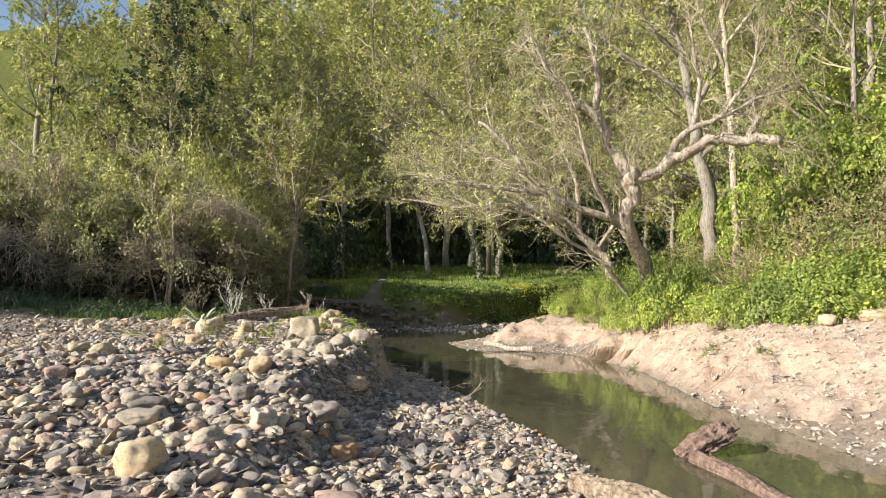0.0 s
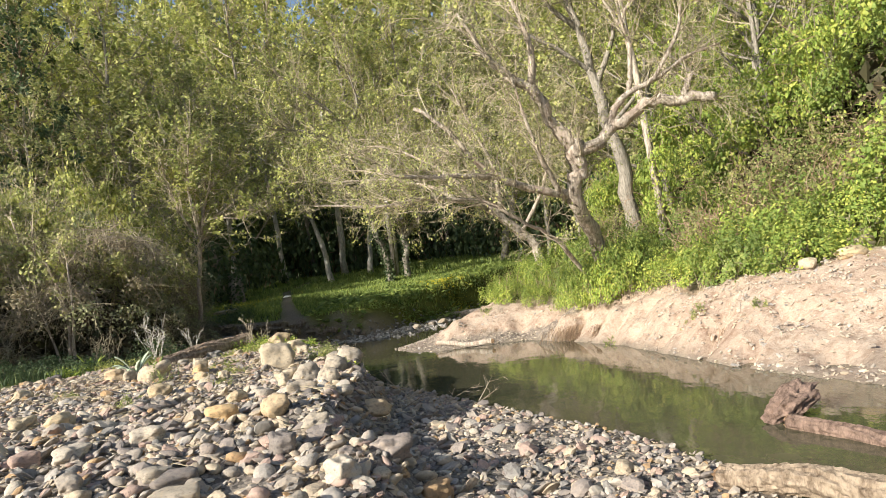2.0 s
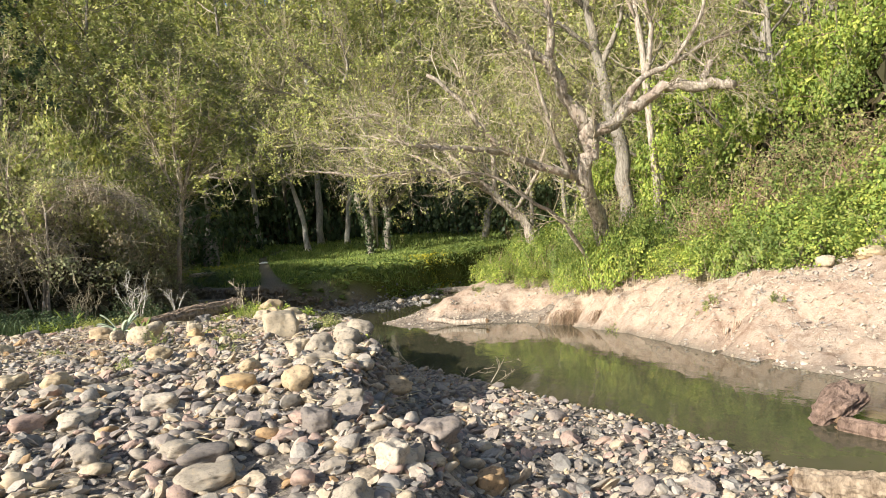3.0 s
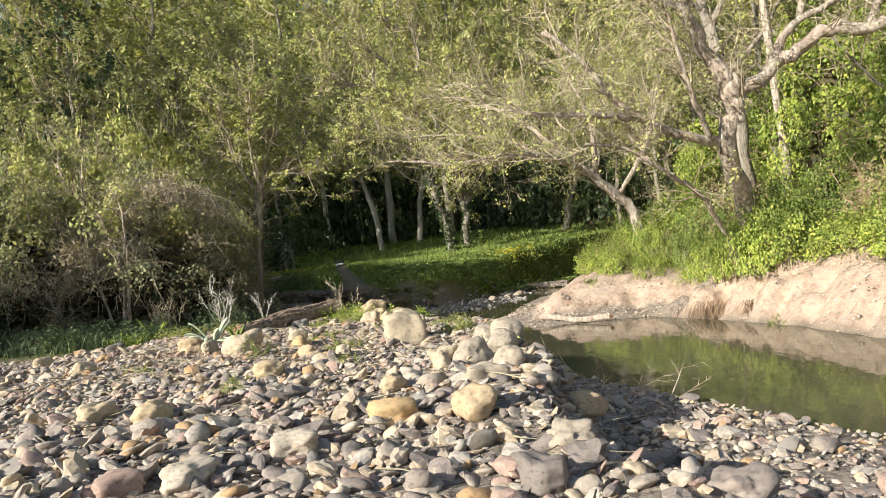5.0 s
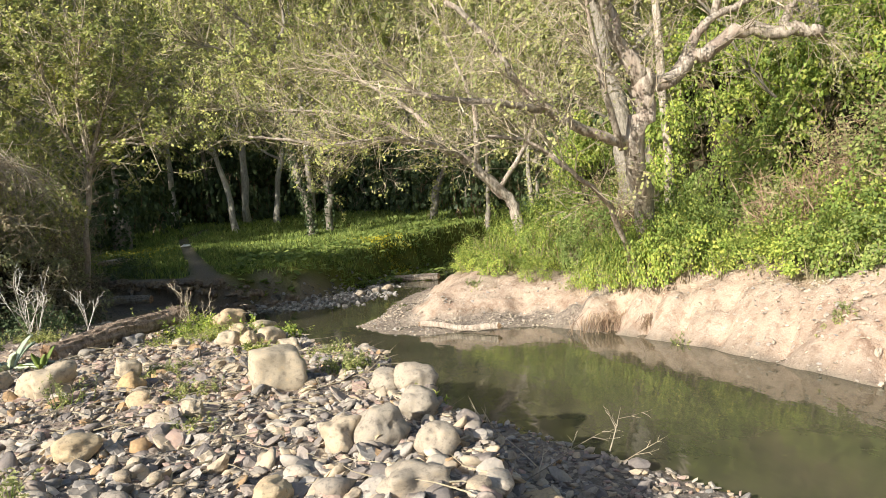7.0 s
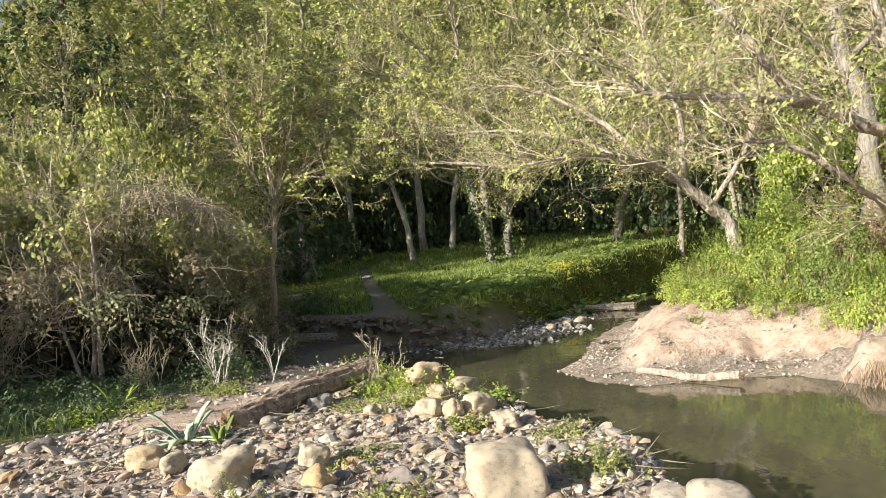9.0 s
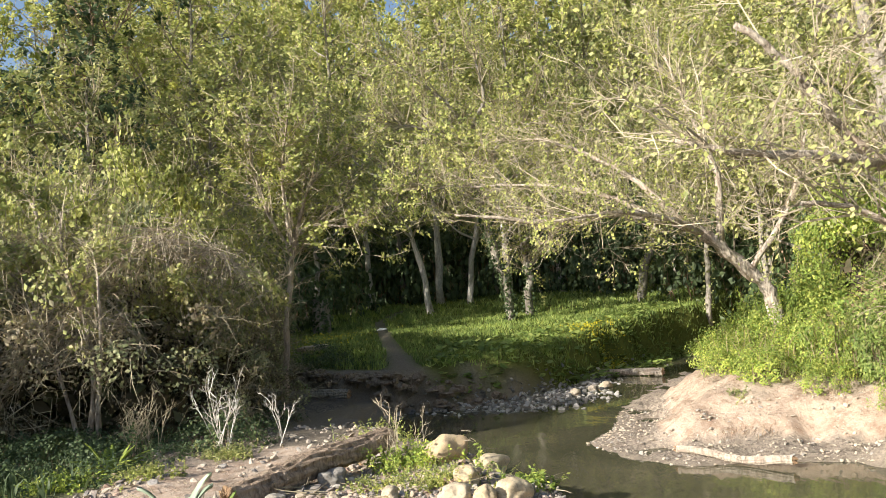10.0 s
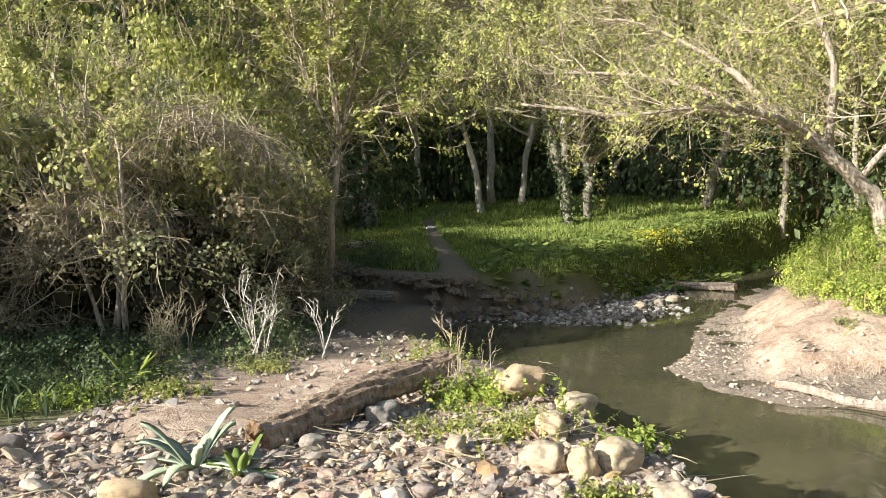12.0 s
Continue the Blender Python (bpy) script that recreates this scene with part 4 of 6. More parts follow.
def bush(name, seed, rx, ry, rz, label, stems=180, n_leaf=5000, leaf=0.08, mat_=None, twig=None, group="", hang=0, hang_mat=None, ragged=0.25, r=0.008, clump=36, category="shrub", shoots=60, low=0.02):
    """A mound of arching stems with leaves in uneven clumps over it, and shoots that stand out."""
    rng = np.random.default_rng(seed)
    top = thing(name, (0, 0, 0), label, category, group)
    gs, gl = Geo(), Geo()
    a = rng.uniform(0, 2 * np.pi, stems)
    rad = np.sqrt(rng.uniform(0, 1, stems)) * 0.75
    p0 = np.stack([np.cos(a) * rad * rx, np.sin(a) * rad * ry, np.full(stems, -0.1)], 1)
    d = unit(np.stack([np.cos(a) * rad * 0.7, np.sin(a) * rad * 0.7, np.ones(stems)], 1) + rng.normal(0, 0.18, (stems, 3)))
    ln = rz * np.sqrt(np.maximum(0.15, 1 - rad ** 2)) * rng.uniform(0.55, 0.95, stems)
    tw = spray(gs, rng, p0, d, ln, np.full(stems, r * 1.6), 0.35, 0.0)
    p, dd = along(rng, tw, 4, 0.4)
    tw2 = spray(gs, rng, p, fan(rng, dd, 0.7), rz * 0.22 * rng.uniform(0.4, 1.3, len(p)), np.full(len(p), r), 0.5, 0.05)
    # leaf clumps near the skin of the mound
    ca, cu = rng.uniform(0, 2 * np.pi, clump * 3), rng.uniform(low, 1, clump * 3)
    lump = 1 + rng.normal(0, ragged * 0.6, clump * 3)
    cr = np.sqrt(1 - cu ** 2)
    cc = np.stack([np.cos(ca) * cr * rx, np.sin(ca) * cr * ry, cu * rz], 1) * lump[:, None] * 0.9
    which = rng.integers(0, len(cc), n_leaf)
    spreadc = np.array([rx, ry, rz]) * 0.085
    pos = cc[which] + rng.normal(0, 1, (n_leaf, 3)) * spreadc
    pos[:, 2] = np.abs(pos[:, 2])
    leaves(gl, rng, pos, leaf, out=pos / np.array([rx, ry, rz]) + np.array([0, 0, 0.25]))
    # shoots above the skin
    if shoots:
        ps = cc[rng.integers(0, len(cc), shoots)]
        tws = spray(gs, rng, ps, np.array([[0, 0, 1.0]]) + rng.normal(0, 0.35, (shoots, 3)), rz * rng.uniform(0.08, 0.25, shoots), np.full(shoots, r * 0.8), 0.4, 0.1)
        pl, _ = along(rng, tws, 10, 0.2)
        leaves(gl, rng, pl + rng.normal(0, 0.03, pl.shape), leaf)
    part("branchwork", gs, twig or M_TWIG, top, kind="stuff")
    part("foliage", gl, mat_ or M_BRAMBLE, top, kind="stuff")
    if hang:
        gh = Geo()
        k = rng.integers(0, len(cc), hang)
        ph = cc[k] * rng.uniform(1.0, 1.16, (hang, 1)) + rng.normal(0, 0.15, (hang, 3))
        out = unit(cc[k] * np.array([1, 1, 0.1]))
        t3 = spray(gh, rng, ph, out * 0.8 + rng.normal(0, 0.5, (hang, 3)), rz * rng.uniform(0.1, 0.3, hang), np.full(hang, r * 0.6), 0.6, -0.7)
        part("vine_tangle", gh, hang_mat or M_PALETWIG, top, "dry tan hanging vines", kind="stuff")
    return top


def thicket(name, seed, rx, ry, rz, label, mats, lumps=54, per=240, leaf=0.09, canes=300, cane_mat=None, core=700, group="", category="shrub", shoots=90, fall=-0.6, waist=0.14, size=(0.28, 0.52)):
    """A dense tangle: leafy humps crowded over a core of dark leaves that paints the inner shade, drawn in at the foot,
    with arching canes and upright shoots.
    """
    rng = np.random.default_rng(seed)
    top = thing(name, (0, 0, 0), label, category, group)
    span = np.array([rx, ry, rz])
    ca, cu = rng.uniform(0, 2 * np.pi, lumps), rng.uniform(0.03, 1, lumps)
    cr = np.sqrt(1 - cu ** 2) * (1 - waist + waist * ease(0.0, 0.45, cu))
    cc = np.stack([np.cos(ca) * cr, np.sin(ca) * cr, cu], 1) * span * rng.uniform(0.72, 0.98, (lumps, 1))
    rl = rng.uniform(*size, lumps)
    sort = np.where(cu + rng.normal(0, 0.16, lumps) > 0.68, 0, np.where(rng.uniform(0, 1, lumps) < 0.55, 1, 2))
    # low humps mostly take the darkened brown leaf, painting the foot shade
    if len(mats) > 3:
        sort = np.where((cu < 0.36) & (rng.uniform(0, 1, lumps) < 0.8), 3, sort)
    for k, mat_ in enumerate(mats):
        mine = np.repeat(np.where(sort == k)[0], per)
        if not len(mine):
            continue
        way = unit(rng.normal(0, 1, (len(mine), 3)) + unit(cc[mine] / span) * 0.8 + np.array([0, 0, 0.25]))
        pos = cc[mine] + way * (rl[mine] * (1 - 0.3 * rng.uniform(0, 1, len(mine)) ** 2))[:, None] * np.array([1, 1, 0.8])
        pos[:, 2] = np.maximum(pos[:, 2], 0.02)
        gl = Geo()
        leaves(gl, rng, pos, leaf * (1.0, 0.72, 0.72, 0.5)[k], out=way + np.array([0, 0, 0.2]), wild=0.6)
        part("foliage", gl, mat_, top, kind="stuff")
    # core of large dark leaves, painting the darkness behind the humps
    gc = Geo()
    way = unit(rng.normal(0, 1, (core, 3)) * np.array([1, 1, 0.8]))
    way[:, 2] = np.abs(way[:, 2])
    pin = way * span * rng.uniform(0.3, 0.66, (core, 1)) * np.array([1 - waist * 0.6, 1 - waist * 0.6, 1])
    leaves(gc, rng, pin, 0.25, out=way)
    part("old_growth", gc, M_INNERSHADE, top, "dark leaf core painting the shade inside the thicket", kind="stuff")
    gs = Geo()
    k = rng.integers(0, lumps, canes)
    way = unit(cc[k] / span + rng.normal(0, 0.5, (canes, 3)))
    ps = cc[k] + way * rl[k][:, None] * 0.75
    tw = spray(gs, rng, ps, way * np.array([1, 1, 0.6]) + rng.normal(0, 0.6, (canes, 3)), rng.uniform(0.3, 1.1, canes), np.full(canes, 0.0065), 0.5, fall)
    p, d = along(rng, tw, 2, 0.3)
    spray(gs, rng, p, fan(rng, d, 0.8), rng.uniform(0.12, 0.4, len(p)), np.full(len(p), 0.004), 0.5, fall * 0.5)
    part("cane_tangle", gs, cane_mat or M_TWIG, top, "dry tan arching canes", kind="stuff")
    gs, gl = Geo(), Geo()
    k = rng.choice(np.where(cu > 0.35)[0], shoots)
    tw = spray(gs, rng, cc[k] + rng.normal(0, 0.15, (shoots, 3)), np.array([[0, 0, 1.0]]) + rng.normal(0, 0.3, (shoots, 3)), rng.uniform(0.4, 1.1, shoots), np.full(shoots, 0.006), 0.3, 0.15)
    pl, _ = along(rng, tw, 14, 0.35)
    leaves(gl, rng, pl + rng.normal(0, 0.035, pl.shape), leaf * 0.8)
    part("shoot", gs, M_TWIG, top, kind="stuff")
    part("shoot_leaves", gl, mats[0], top, kind="stuff")
    return top


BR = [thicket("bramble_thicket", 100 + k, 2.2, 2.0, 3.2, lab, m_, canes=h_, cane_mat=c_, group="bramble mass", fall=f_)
      for k, (lab, m_, h_, c_, f_) in enumerate((("tangled bramble thicket with olive leaves and dry stems", (M_BRAMBLE, M_GREYGREEN, M_DRYLEAF, M_BROWNSHADE), 800, M_TWIG, -0.5), ("thicket draped with dry tan vines", (M_BRAMBLE, M_GREYGREEN, M_DRYLEAF, M_BROWNSHADE), 650, M_TWIG, -0.8), ("leafy thicket with yellow-green spring shoots", (M_SPRING, M_BRAMBLE, M_GREYGREEN, M_BROWNSHADE), 480, M_TWIG, -0.3)))]
seen = set()


def put(proto, x, y, turn, size, tall=1.0, sink=0.05):
    m = place(x, y, turn, size, sink, tall)
    if proto.name in seen:
        return copy_thing(proto, m)
    proto.matrix_basis = m
    seen.add(proto.name)
    return proto


# the three at y below 14 are unseen, added to shade the thicket foot
for x, y, k, s, t_ in ((-8.6, 18.6, 1, 0.95, 1.0), (-8.1, 20.4, 1, 0.85, 1.15), (-10.2, 17.8, 0, 0.95, 1.1), (-12.2, 16.6, 0, 0.95, 1.15), (-14.4, 16.2, 2, 0.95, 1.15), (-16.8, 16.4, 0, 1.0, 1.1), (-9.6, 20.6, 2, 1.05, 1.4), (-8.8, 22.2, 2, 0.85, 1.4),
                       (-11.8, 19.6, 2, 1.1, 1.15), (-14.2, 19.2, 0, 1.1, 1.1), (-16.8, 19.4, 0, 1.2, 1.2), (-19.5, 18.5, 0, 1.2, 1.0), (-9.8, 23.6, 2, 1.1, 1.25), (-12.2, 22.8, 2, 1.2, 1.2), (-15.2, 22.5, 0, 1.25, 1.15), (-18.5, 22.5, 2, 1.3, 1.0),
                       (-10.6, 26.6, 0, 1.0, 1.1), (-14.3, 12.6, 0, 1.0, 1.12), (-16.5, 11.8, 2, 1.15, 1.05), (-18.6, 13.2, 0, 1.2, 0.7), (-21.0, 15.5, 2, 1.2, 0.75), (-9.3, 22.8, 0, 0.8, 1.0), (-11.4, 29.5, 0, 0.9, 0.9), (-11.8, 26, 2, 1.1, 0.95)):
    put(BR[k], x, y, x * 3.1 + y, s, t_)
for k, (x, y, h_) in enumerate(((-10.15, 19.0, 3.6), (-12.9, 17.6, 3.0), (-8.6, 17.2, 2.4))):
    z0 = height(x, y)
    tree("thicket_shrub", 140 + k, (0, 0, 0), [([(x, y, z0), (x + 0.1, y, z0 + h_ * 0.5), (x - 0.15, y - 0.2, z0 + h_)], 0.045, 0.02), ([(x + 0.1, y, z0), (x + 0.25, y - 0.1, z0 + h_ * 0.5), (x + 0.3, y - 0.2, z0 + h_ * 0.95)], 0.035, 0.015),
        ([(x - 0.1, y, z0), (x - 0.3, y - 0.2, z0 + h_ * 0.5), (x - 0.6, y - 0.3, z0 + h_ * 0.8)], 0.03, 0.012)], "pale bare stems rising out of the brambles", "shrub", l2=6, l3=5, len2=0.7, len3=0.35, r2=0.01, leaf_n=1, leaf=0.05, bark=M_PALEBARK, twig=M_PALETWIG, up=0.3)


def vine_drape(crest, seed, strands, drop, label):
    """A curtain of dry vines thrown over the thicket, hanging from a crest line."""
    rng = np.random.default_rng(seed)
    ln = smooth_line(crest, 25)
    top = thing("hanging_vine", tuple(ln[12]), label, "vines")
    gg = Geo()
    off = np.array(ln[12])
    gt = Geo()
    tube(gt, ln - off, np.linspace(0.03, 0.02, 25), 5, rng, 0.2)
    part("stem", gt, M_PALEBARK, top)
    p, d = along_line(rng, ln, strands, 0.0)
    p = p + rng.normal(0, 1, (strands, 3)) * np.array([0.12, 0.14, 0.12]) - off
    tw = spray(gg, rng, p, d * rng.normal(0, 0.5, (strands, 1)) + np.array([-0.1, -0.35, -0.2]) + rng.normal(0, 0.3, (strands, 3)), drop * rng.uniform(0.3, 1.2, strands), np.full(strands, 0.007), 0.22, -1.1)
    p, d = along(rng, tw, 2, 0.2)
    spray(gg, rng, p, fan(rng, d, 0.6), drop * rng.uniform(0.15, 0.4, len(p)), np.full(len(p), 0.005), 0.4, -0.8)
    part("strand", gg, M_PALETWIG, top, kind="stuff")
    return top


vine_drape([(-9.3, 18.1, 2.2), (-8.8, 18.3, 3.0), (-8.3, 18.5, 3.45), (-7.7, 18.8, 3.4), (-7.1, 19.1, 3.05)], 151, 420, 1.1, "curtain of dry tan vines draped over the brambles")
vine_drape([(-9.6, 17.0, 1.5), (-9.1, 17.1, 2.1), (-8.6, 17.3, 2.35), (-8.1, 17.5, 2.2)], 152, 220, 0.8, "low swag of dry pale vines over the brambles")
vine_drape([(-12.6, 15.6, 2.1), (-12.0, 15.5, 2.5), (-11.3, 15.7, 2.4), (-10.8, 16.0, 2.0)], 153, 240, 0.9, "tangle of dry vines on the bramble face")
# low green weeds at the foot of the thicket
LOW = bush("weed_patch", 110, 0.75, 0.7, 0.5, "low dark-green weeds and nettles at the foot of the brambles", 40, 1500, 0.045, M_DEEP, M_BROWNTWIG, "weeds by the brambles", r=0.004, shoots=25, category="weeds")
spots = [(-7.3, 17.6), (-8.0, 16.2), (-8.9, 15.3), (-7.6, 15.6), (-9.9, 14.9), (-6.9, 18.7), (-7.0, 19.9), (-6.7, 16.9), (-7.6, 24.6), (-8.4, 25.5), (-6.9, 24.8), (-7.4, 25.8)]
r_ = np.random.default_rng(14)
while len(spots) < 58:
    x, y = r_.uniform(-14.5, -6.5), r_.uniform(13.6, 18.6)
    if y > 14.3 - 0.1 * (x + 9) and x < -6.95 - 0.35 * max(0, 15.4 - y) and all(math.hypot(x - a_, y - b_) > 0.62 for a_, b_ in spots):
        spots.append((x, y))
for k, (x, y) in enumerate(spots):
    put(LOW, x, y, k * 1.7, 0.8 + 0.1 * (k % 4), 0.8 + 0.16 * (k % 4))
# fresh shrubs along the top of the clay bank
GREEN = [bush("bank_shrub", 120 + k, 0.8, 0.75, 0.85, lab, 26, 3600, 0.052, m_, M_TWIG, "shrubs on the clay bank", r=0.005, ragged=0.3, shoots=20)
         for k, (lab, m_) in enumerate((("bright green leafy shrub on the clay bank", M_FRESH), ("yellow-green weedy shrub on the clay bank", M_FRESH), ("dense deep-green bramble shrub on the bank", M_GRASS)))]
EDGE = [(4.1, 12.2), (3.4, 12.9), (3.0, 13.5), (2.9, 14.4), (2.6, 15.5), (2.15, 16.3), (1.5, 17.2), (0.95, 18.2), (0.45, 19.0), (0.35, 20.0), (0.55, 21.2), (0.9, 22.4), (1.6, 24.0), (2.6, 26.0)]
KIND1 = [0, 2, 0, 0, 2, 0, 1, 1, 0, 0, 1, 0, 1, 1]
for k, (x, y) in enumerate(EDGE):
    s = (0.95, 0.9, 0.8, 0.7, 0.7, 0.75, 0.6, 0.6, 0.62, 0.7, 0.75, 0.8, 0.9, 1.0)[k]
    put(GREEN[KIND1[k]], x + 0.55, y + 0.25, k * 1.9, s, 0.95 + 0.12 * (k % 3))
    put(GREEN[(KIND1[k] + (k % 2)) % 3], x + 1.45, y + 0.5, k * 2.7 + 1, s * 1.2, 1.1 + 0.2 * (k % 3))
    if k % 2 == 0:
        put(GREEN[k % 3], x + 2.7, y + 0.8, k * 1.3, s * 1.7, 1.3)
for x, y, k, s, t_ in ((2.7, 15.65, 0, 0.8, 1.7), (2.3, 16.1, 1, 0.6, 1.7), (3.05, 15.35, 0, 0.8, 1.4), (2.45, 15.7, 0, 0.7, 1.9), (2.95, 15.6, 2, 0.75, 1.9), (3.1, 16.0, 2, 0.8, 1.5), (2.0, 16.5, 1, 0.7, 1.6), (5.2, 13.4, 2, 1.0, 1.2), (6.0, 13.0, 0, 1.1, 1.2), (6.6, 12.2, 0, 1.0, 1.1), (7.6, 11.8, 2, 1.1, 1.2)):
    put(GREEN[k], x, y, x * 5 + y, s, t_)
SLOPE = thicket("slope_shrub", 126, 1.9, 1.8, 2.5, "tall fresh green shrub on the wooded slope", (M_FRESH, M_FRESH, M_GRASS), 50, 300, 0.075, 60, M_BROWNTWIG, 600, "shrubs on the slope", waist=0.15)
RED = bush("brown_shrub", 125, 1.3, 1.2, 1.6, "reddish-brown bare twiggy shrub on the bank", 190, 1900, 0.05, M_OLIVE, M_BROWNTWIG, "shrubs on the clay bank", hang=420, hang_mat=M_BROWNTWIG, r=0.008)
for x, y, s in ((4.9, 14.9, 0.95), (5.7, 14.2, 1.0), (6.4, 15.0, 1.15), (6.9, 13.6, 1.0), (4.3, 20.8, 0.9)):
    put(RED, x, y, x * 2, s, 1.05)
for k, (x, y, s) in enumerate(((8.5, 17.5, 2.4), (6.9, 16.6, 2.2), (8.4, 15.3, 2.2), (9.4, 13.2, 2.3), (10.2, 15.5, 2.5), (6.8, 19.5, 2.3), (8.2, 22.5, 2.6), (6.6, 26, 2.2), (12, 19, 2.8), (10.5, 25, 2.8), (13, 14.5, 2.6), (7.4, 28.5, 2.2), (10.2, 29.5, 2.6))):
    put(SLOPE, x, y, k * 2.3, s / 2.2, 1.15)
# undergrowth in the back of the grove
DARKU = bush("undergrowth", 130, 1.8, 1.5, 1.5, "green undergrowth beneath the trees, darkened for canopy shade", 14, 1000, 0.14, M_DEEP, M_BROWNTWIG, "undergrowth", r=0.012, category="undergrowth")
r_ = np.random.default_rng(9)
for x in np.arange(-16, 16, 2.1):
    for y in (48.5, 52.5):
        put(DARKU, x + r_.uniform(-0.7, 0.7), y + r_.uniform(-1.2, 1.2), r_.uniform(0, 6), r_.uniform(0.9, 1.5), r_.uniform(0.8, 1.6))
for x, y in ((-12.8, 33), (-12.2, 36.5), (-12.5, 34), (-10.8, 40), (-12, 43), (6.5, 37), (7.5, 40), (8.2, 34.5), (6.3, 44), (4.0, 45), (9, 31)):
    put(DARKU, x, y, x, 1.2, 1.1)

# ---- meadow ----


def meadow(name, seed, n, x0, x1, y0, y1, tall, mat_, label, category, keep, wide=0.012, bent=0.35):
    """Many blades of grass over a stretch of the plan, where keep() says so."""
    rng = np.random.default_rng(seed)
    x, y = rng.uniform(x0, x1, n), rng.uniform(y0, y1, n)
    z, cl, mu, gr = land(x, y)
    ok = keep(x, y, z, cl, mu, gr, rng)
    x, y, z = x[ok], y[ok], z[ok]
    m = len(x)
    h = tall * rng.uniform(0.5, 1.4, m)
    a = rng.uniform(0, 2 * np.pi, m)
    side = np.stack([np.cos(a), np.sin(a), np.zeros(m)], 1) * wide * rng.uniform(0.6, 1.5, (m, 1))
    lean_ = rng.normal(0, bent, (m, 3)) * h[:, None]
    lean_[:, 2] = 0
    p0 = np.stack([x, y, z - 0.02], 1)
    p1 = p0 + np.array([0, 0, 0.6]) * h[:, None] + lean_ * 0.3
    p2 = p0 + np.array([0, 0, 1.0]) * h[:, None] + lean_
    v = np.stack([p0 - side, p0 + side, p1 + side * 0.8, p1 - side * 0.8, p2], 1)
    base = np.arange(m)[:, None] * 5
    gg = Geo()
    gg.add(v.reshape(-1, 3), base + np.array([[3, 2, 4]]), base + np.array([[0, 1, 2, 3]]))
    return tagged(new(name, gg.mesh(name, mat_)), label, category, kind="stuff")


def on_meadow(x, y, z, cl, mu, gr, rng):
    return (gr > rng.uniform(0.2, 0.9, len(x))) & (mu < 0.4) & (x < 9) & ~((x > -1.2 + (y - 25) * 0.9) & (y < 34) & (y < 24 + (x + 2) * 1.0))


meadow("meadow_grass", 3, 60000, -11, 8, 23, 36, 0.13, M_GRASS, "fresh green meadow grass beside a narrow trail", "grass", on_meadow, 0.014)
meadow("far_grass", 4, 22000, -14, 8, 36, 52, 0.2, M_GRASS, "shaded green grass beneath the grove", "grass", on_meadow, 0.022)
meadow("dry_grass", 6, 1300, 0.0, 3.6, 16.6, 27.0, 0.6, M_STRAW, "tall straw-coloured dry grass on the bank", "grass", lambda x, y, z, cl, mu, gr, rng: (gr > 0.3) & (x > 0.0 + 0.22 * np.abs(y - 19)), 0.008, 0.3)
meadow("bank_grass", 7, 3000, 0.3, 8.5, 10.5, 27.0, 0.25, M_GRASS, "green grass tufts on top of the clay bank", "grass", lambda x, y, z, cl, mu, gr, rng: (gr > rng.uniform(0.35, 0.9, len(x))) & (z > 0.5), 0.012)
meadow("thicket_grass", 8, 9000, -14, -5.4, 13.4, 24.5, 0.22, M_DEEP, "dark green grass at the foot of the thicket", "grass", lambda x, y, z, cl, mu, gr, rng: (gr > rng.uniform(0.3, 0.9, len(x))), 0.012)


def blossom(name, seed, n, cx, cy, rx, ry, label):
    """Small yellow flower heads at the height of the grass tips."""
    rng = np.random.default_rng(seed)
    x, y = cx + rng.normal(0, rx, n), cy + rng.normal(0, ry, n)
    z, cl, mu, gr = land(x, y)
    ok = (gr > 0.4) & (mu < 0.4)
    gg = Geo()
    leaves(gg, rng, np.stack([x, y, z + rng.uniform(0.1, 0.2, n)], 1)[ok], 0.05, slim=0.9, out=np.tile([0.0, -0.3, 1.0], (int(ok.sum()), 1)))
    tagged(new(name, gg.mesh(name, M_YELLOW)), label, "flowers", kind="stuff")


blossom("flower_patch", 10, 900, 0.15, 28.6, 0.55, 0.6, "patch of yellow wild flowers in the grass")
blossom("flower_patch", 11, 500, -8.4, 30.0, 1.0, 1.6, "scattered yellow wild flowers in shaded grass")

# broad butterbur leaves along the far bank
rng = np.random.default_rng(12)
m = 1100
t_ = rng.uniform(0, 1, m) ** 1.3
bx = np.interp(rng.uniform(0, 1, m), [0, 0.7, 1], [-4.6, 1.2, 3.6])
by = np.interp(bx, [-5, -3, 0, 3, 6], [23.2, 23.7, 26.7, 31.2, 35]) + t_ * 4.0
bz = land(bx, by)[0] + rng.uniform(0.06, 0.2, m)
gg = Geo()
ang = np.linspace(0, 2 * np.pi, 8, endpoint=False)
rad = rng.uniform(0.04, 0.10, m)
tilt = rng.normal(0, 0.3, (m, 2))
ring = np.stack([np.cos(ang), np.sin(ang)], 1)[None] * rad[:, None, None]
vz = bz[:, None] + (ring * tilt[:, None, :]).sum(-1) + 0.25 * rad[:, None]
v = np.concatenate([np.stack([bx, by, bz], 1)[:, None], np.dstack([bx[:, None] + ring[..., 0], by[:, None] + ring[..., 1], vz])], 1)
tri = np.stack([np.zeros(7, int), np.arange(1, 8), np.arange(2, 9)], 1)
gg.add(v.reshape(-1, 3), (np.arange(m)[:, None, None] * 9 + tri[None]).reshape(-1, 3))
tagged(new("butterbur_leaves", gg.mesh("butterbur_leaves", M_GRASS)), "broad round green leaves along the far bank", "plants", kind="stuff")

# ---- driftwood and logs ----


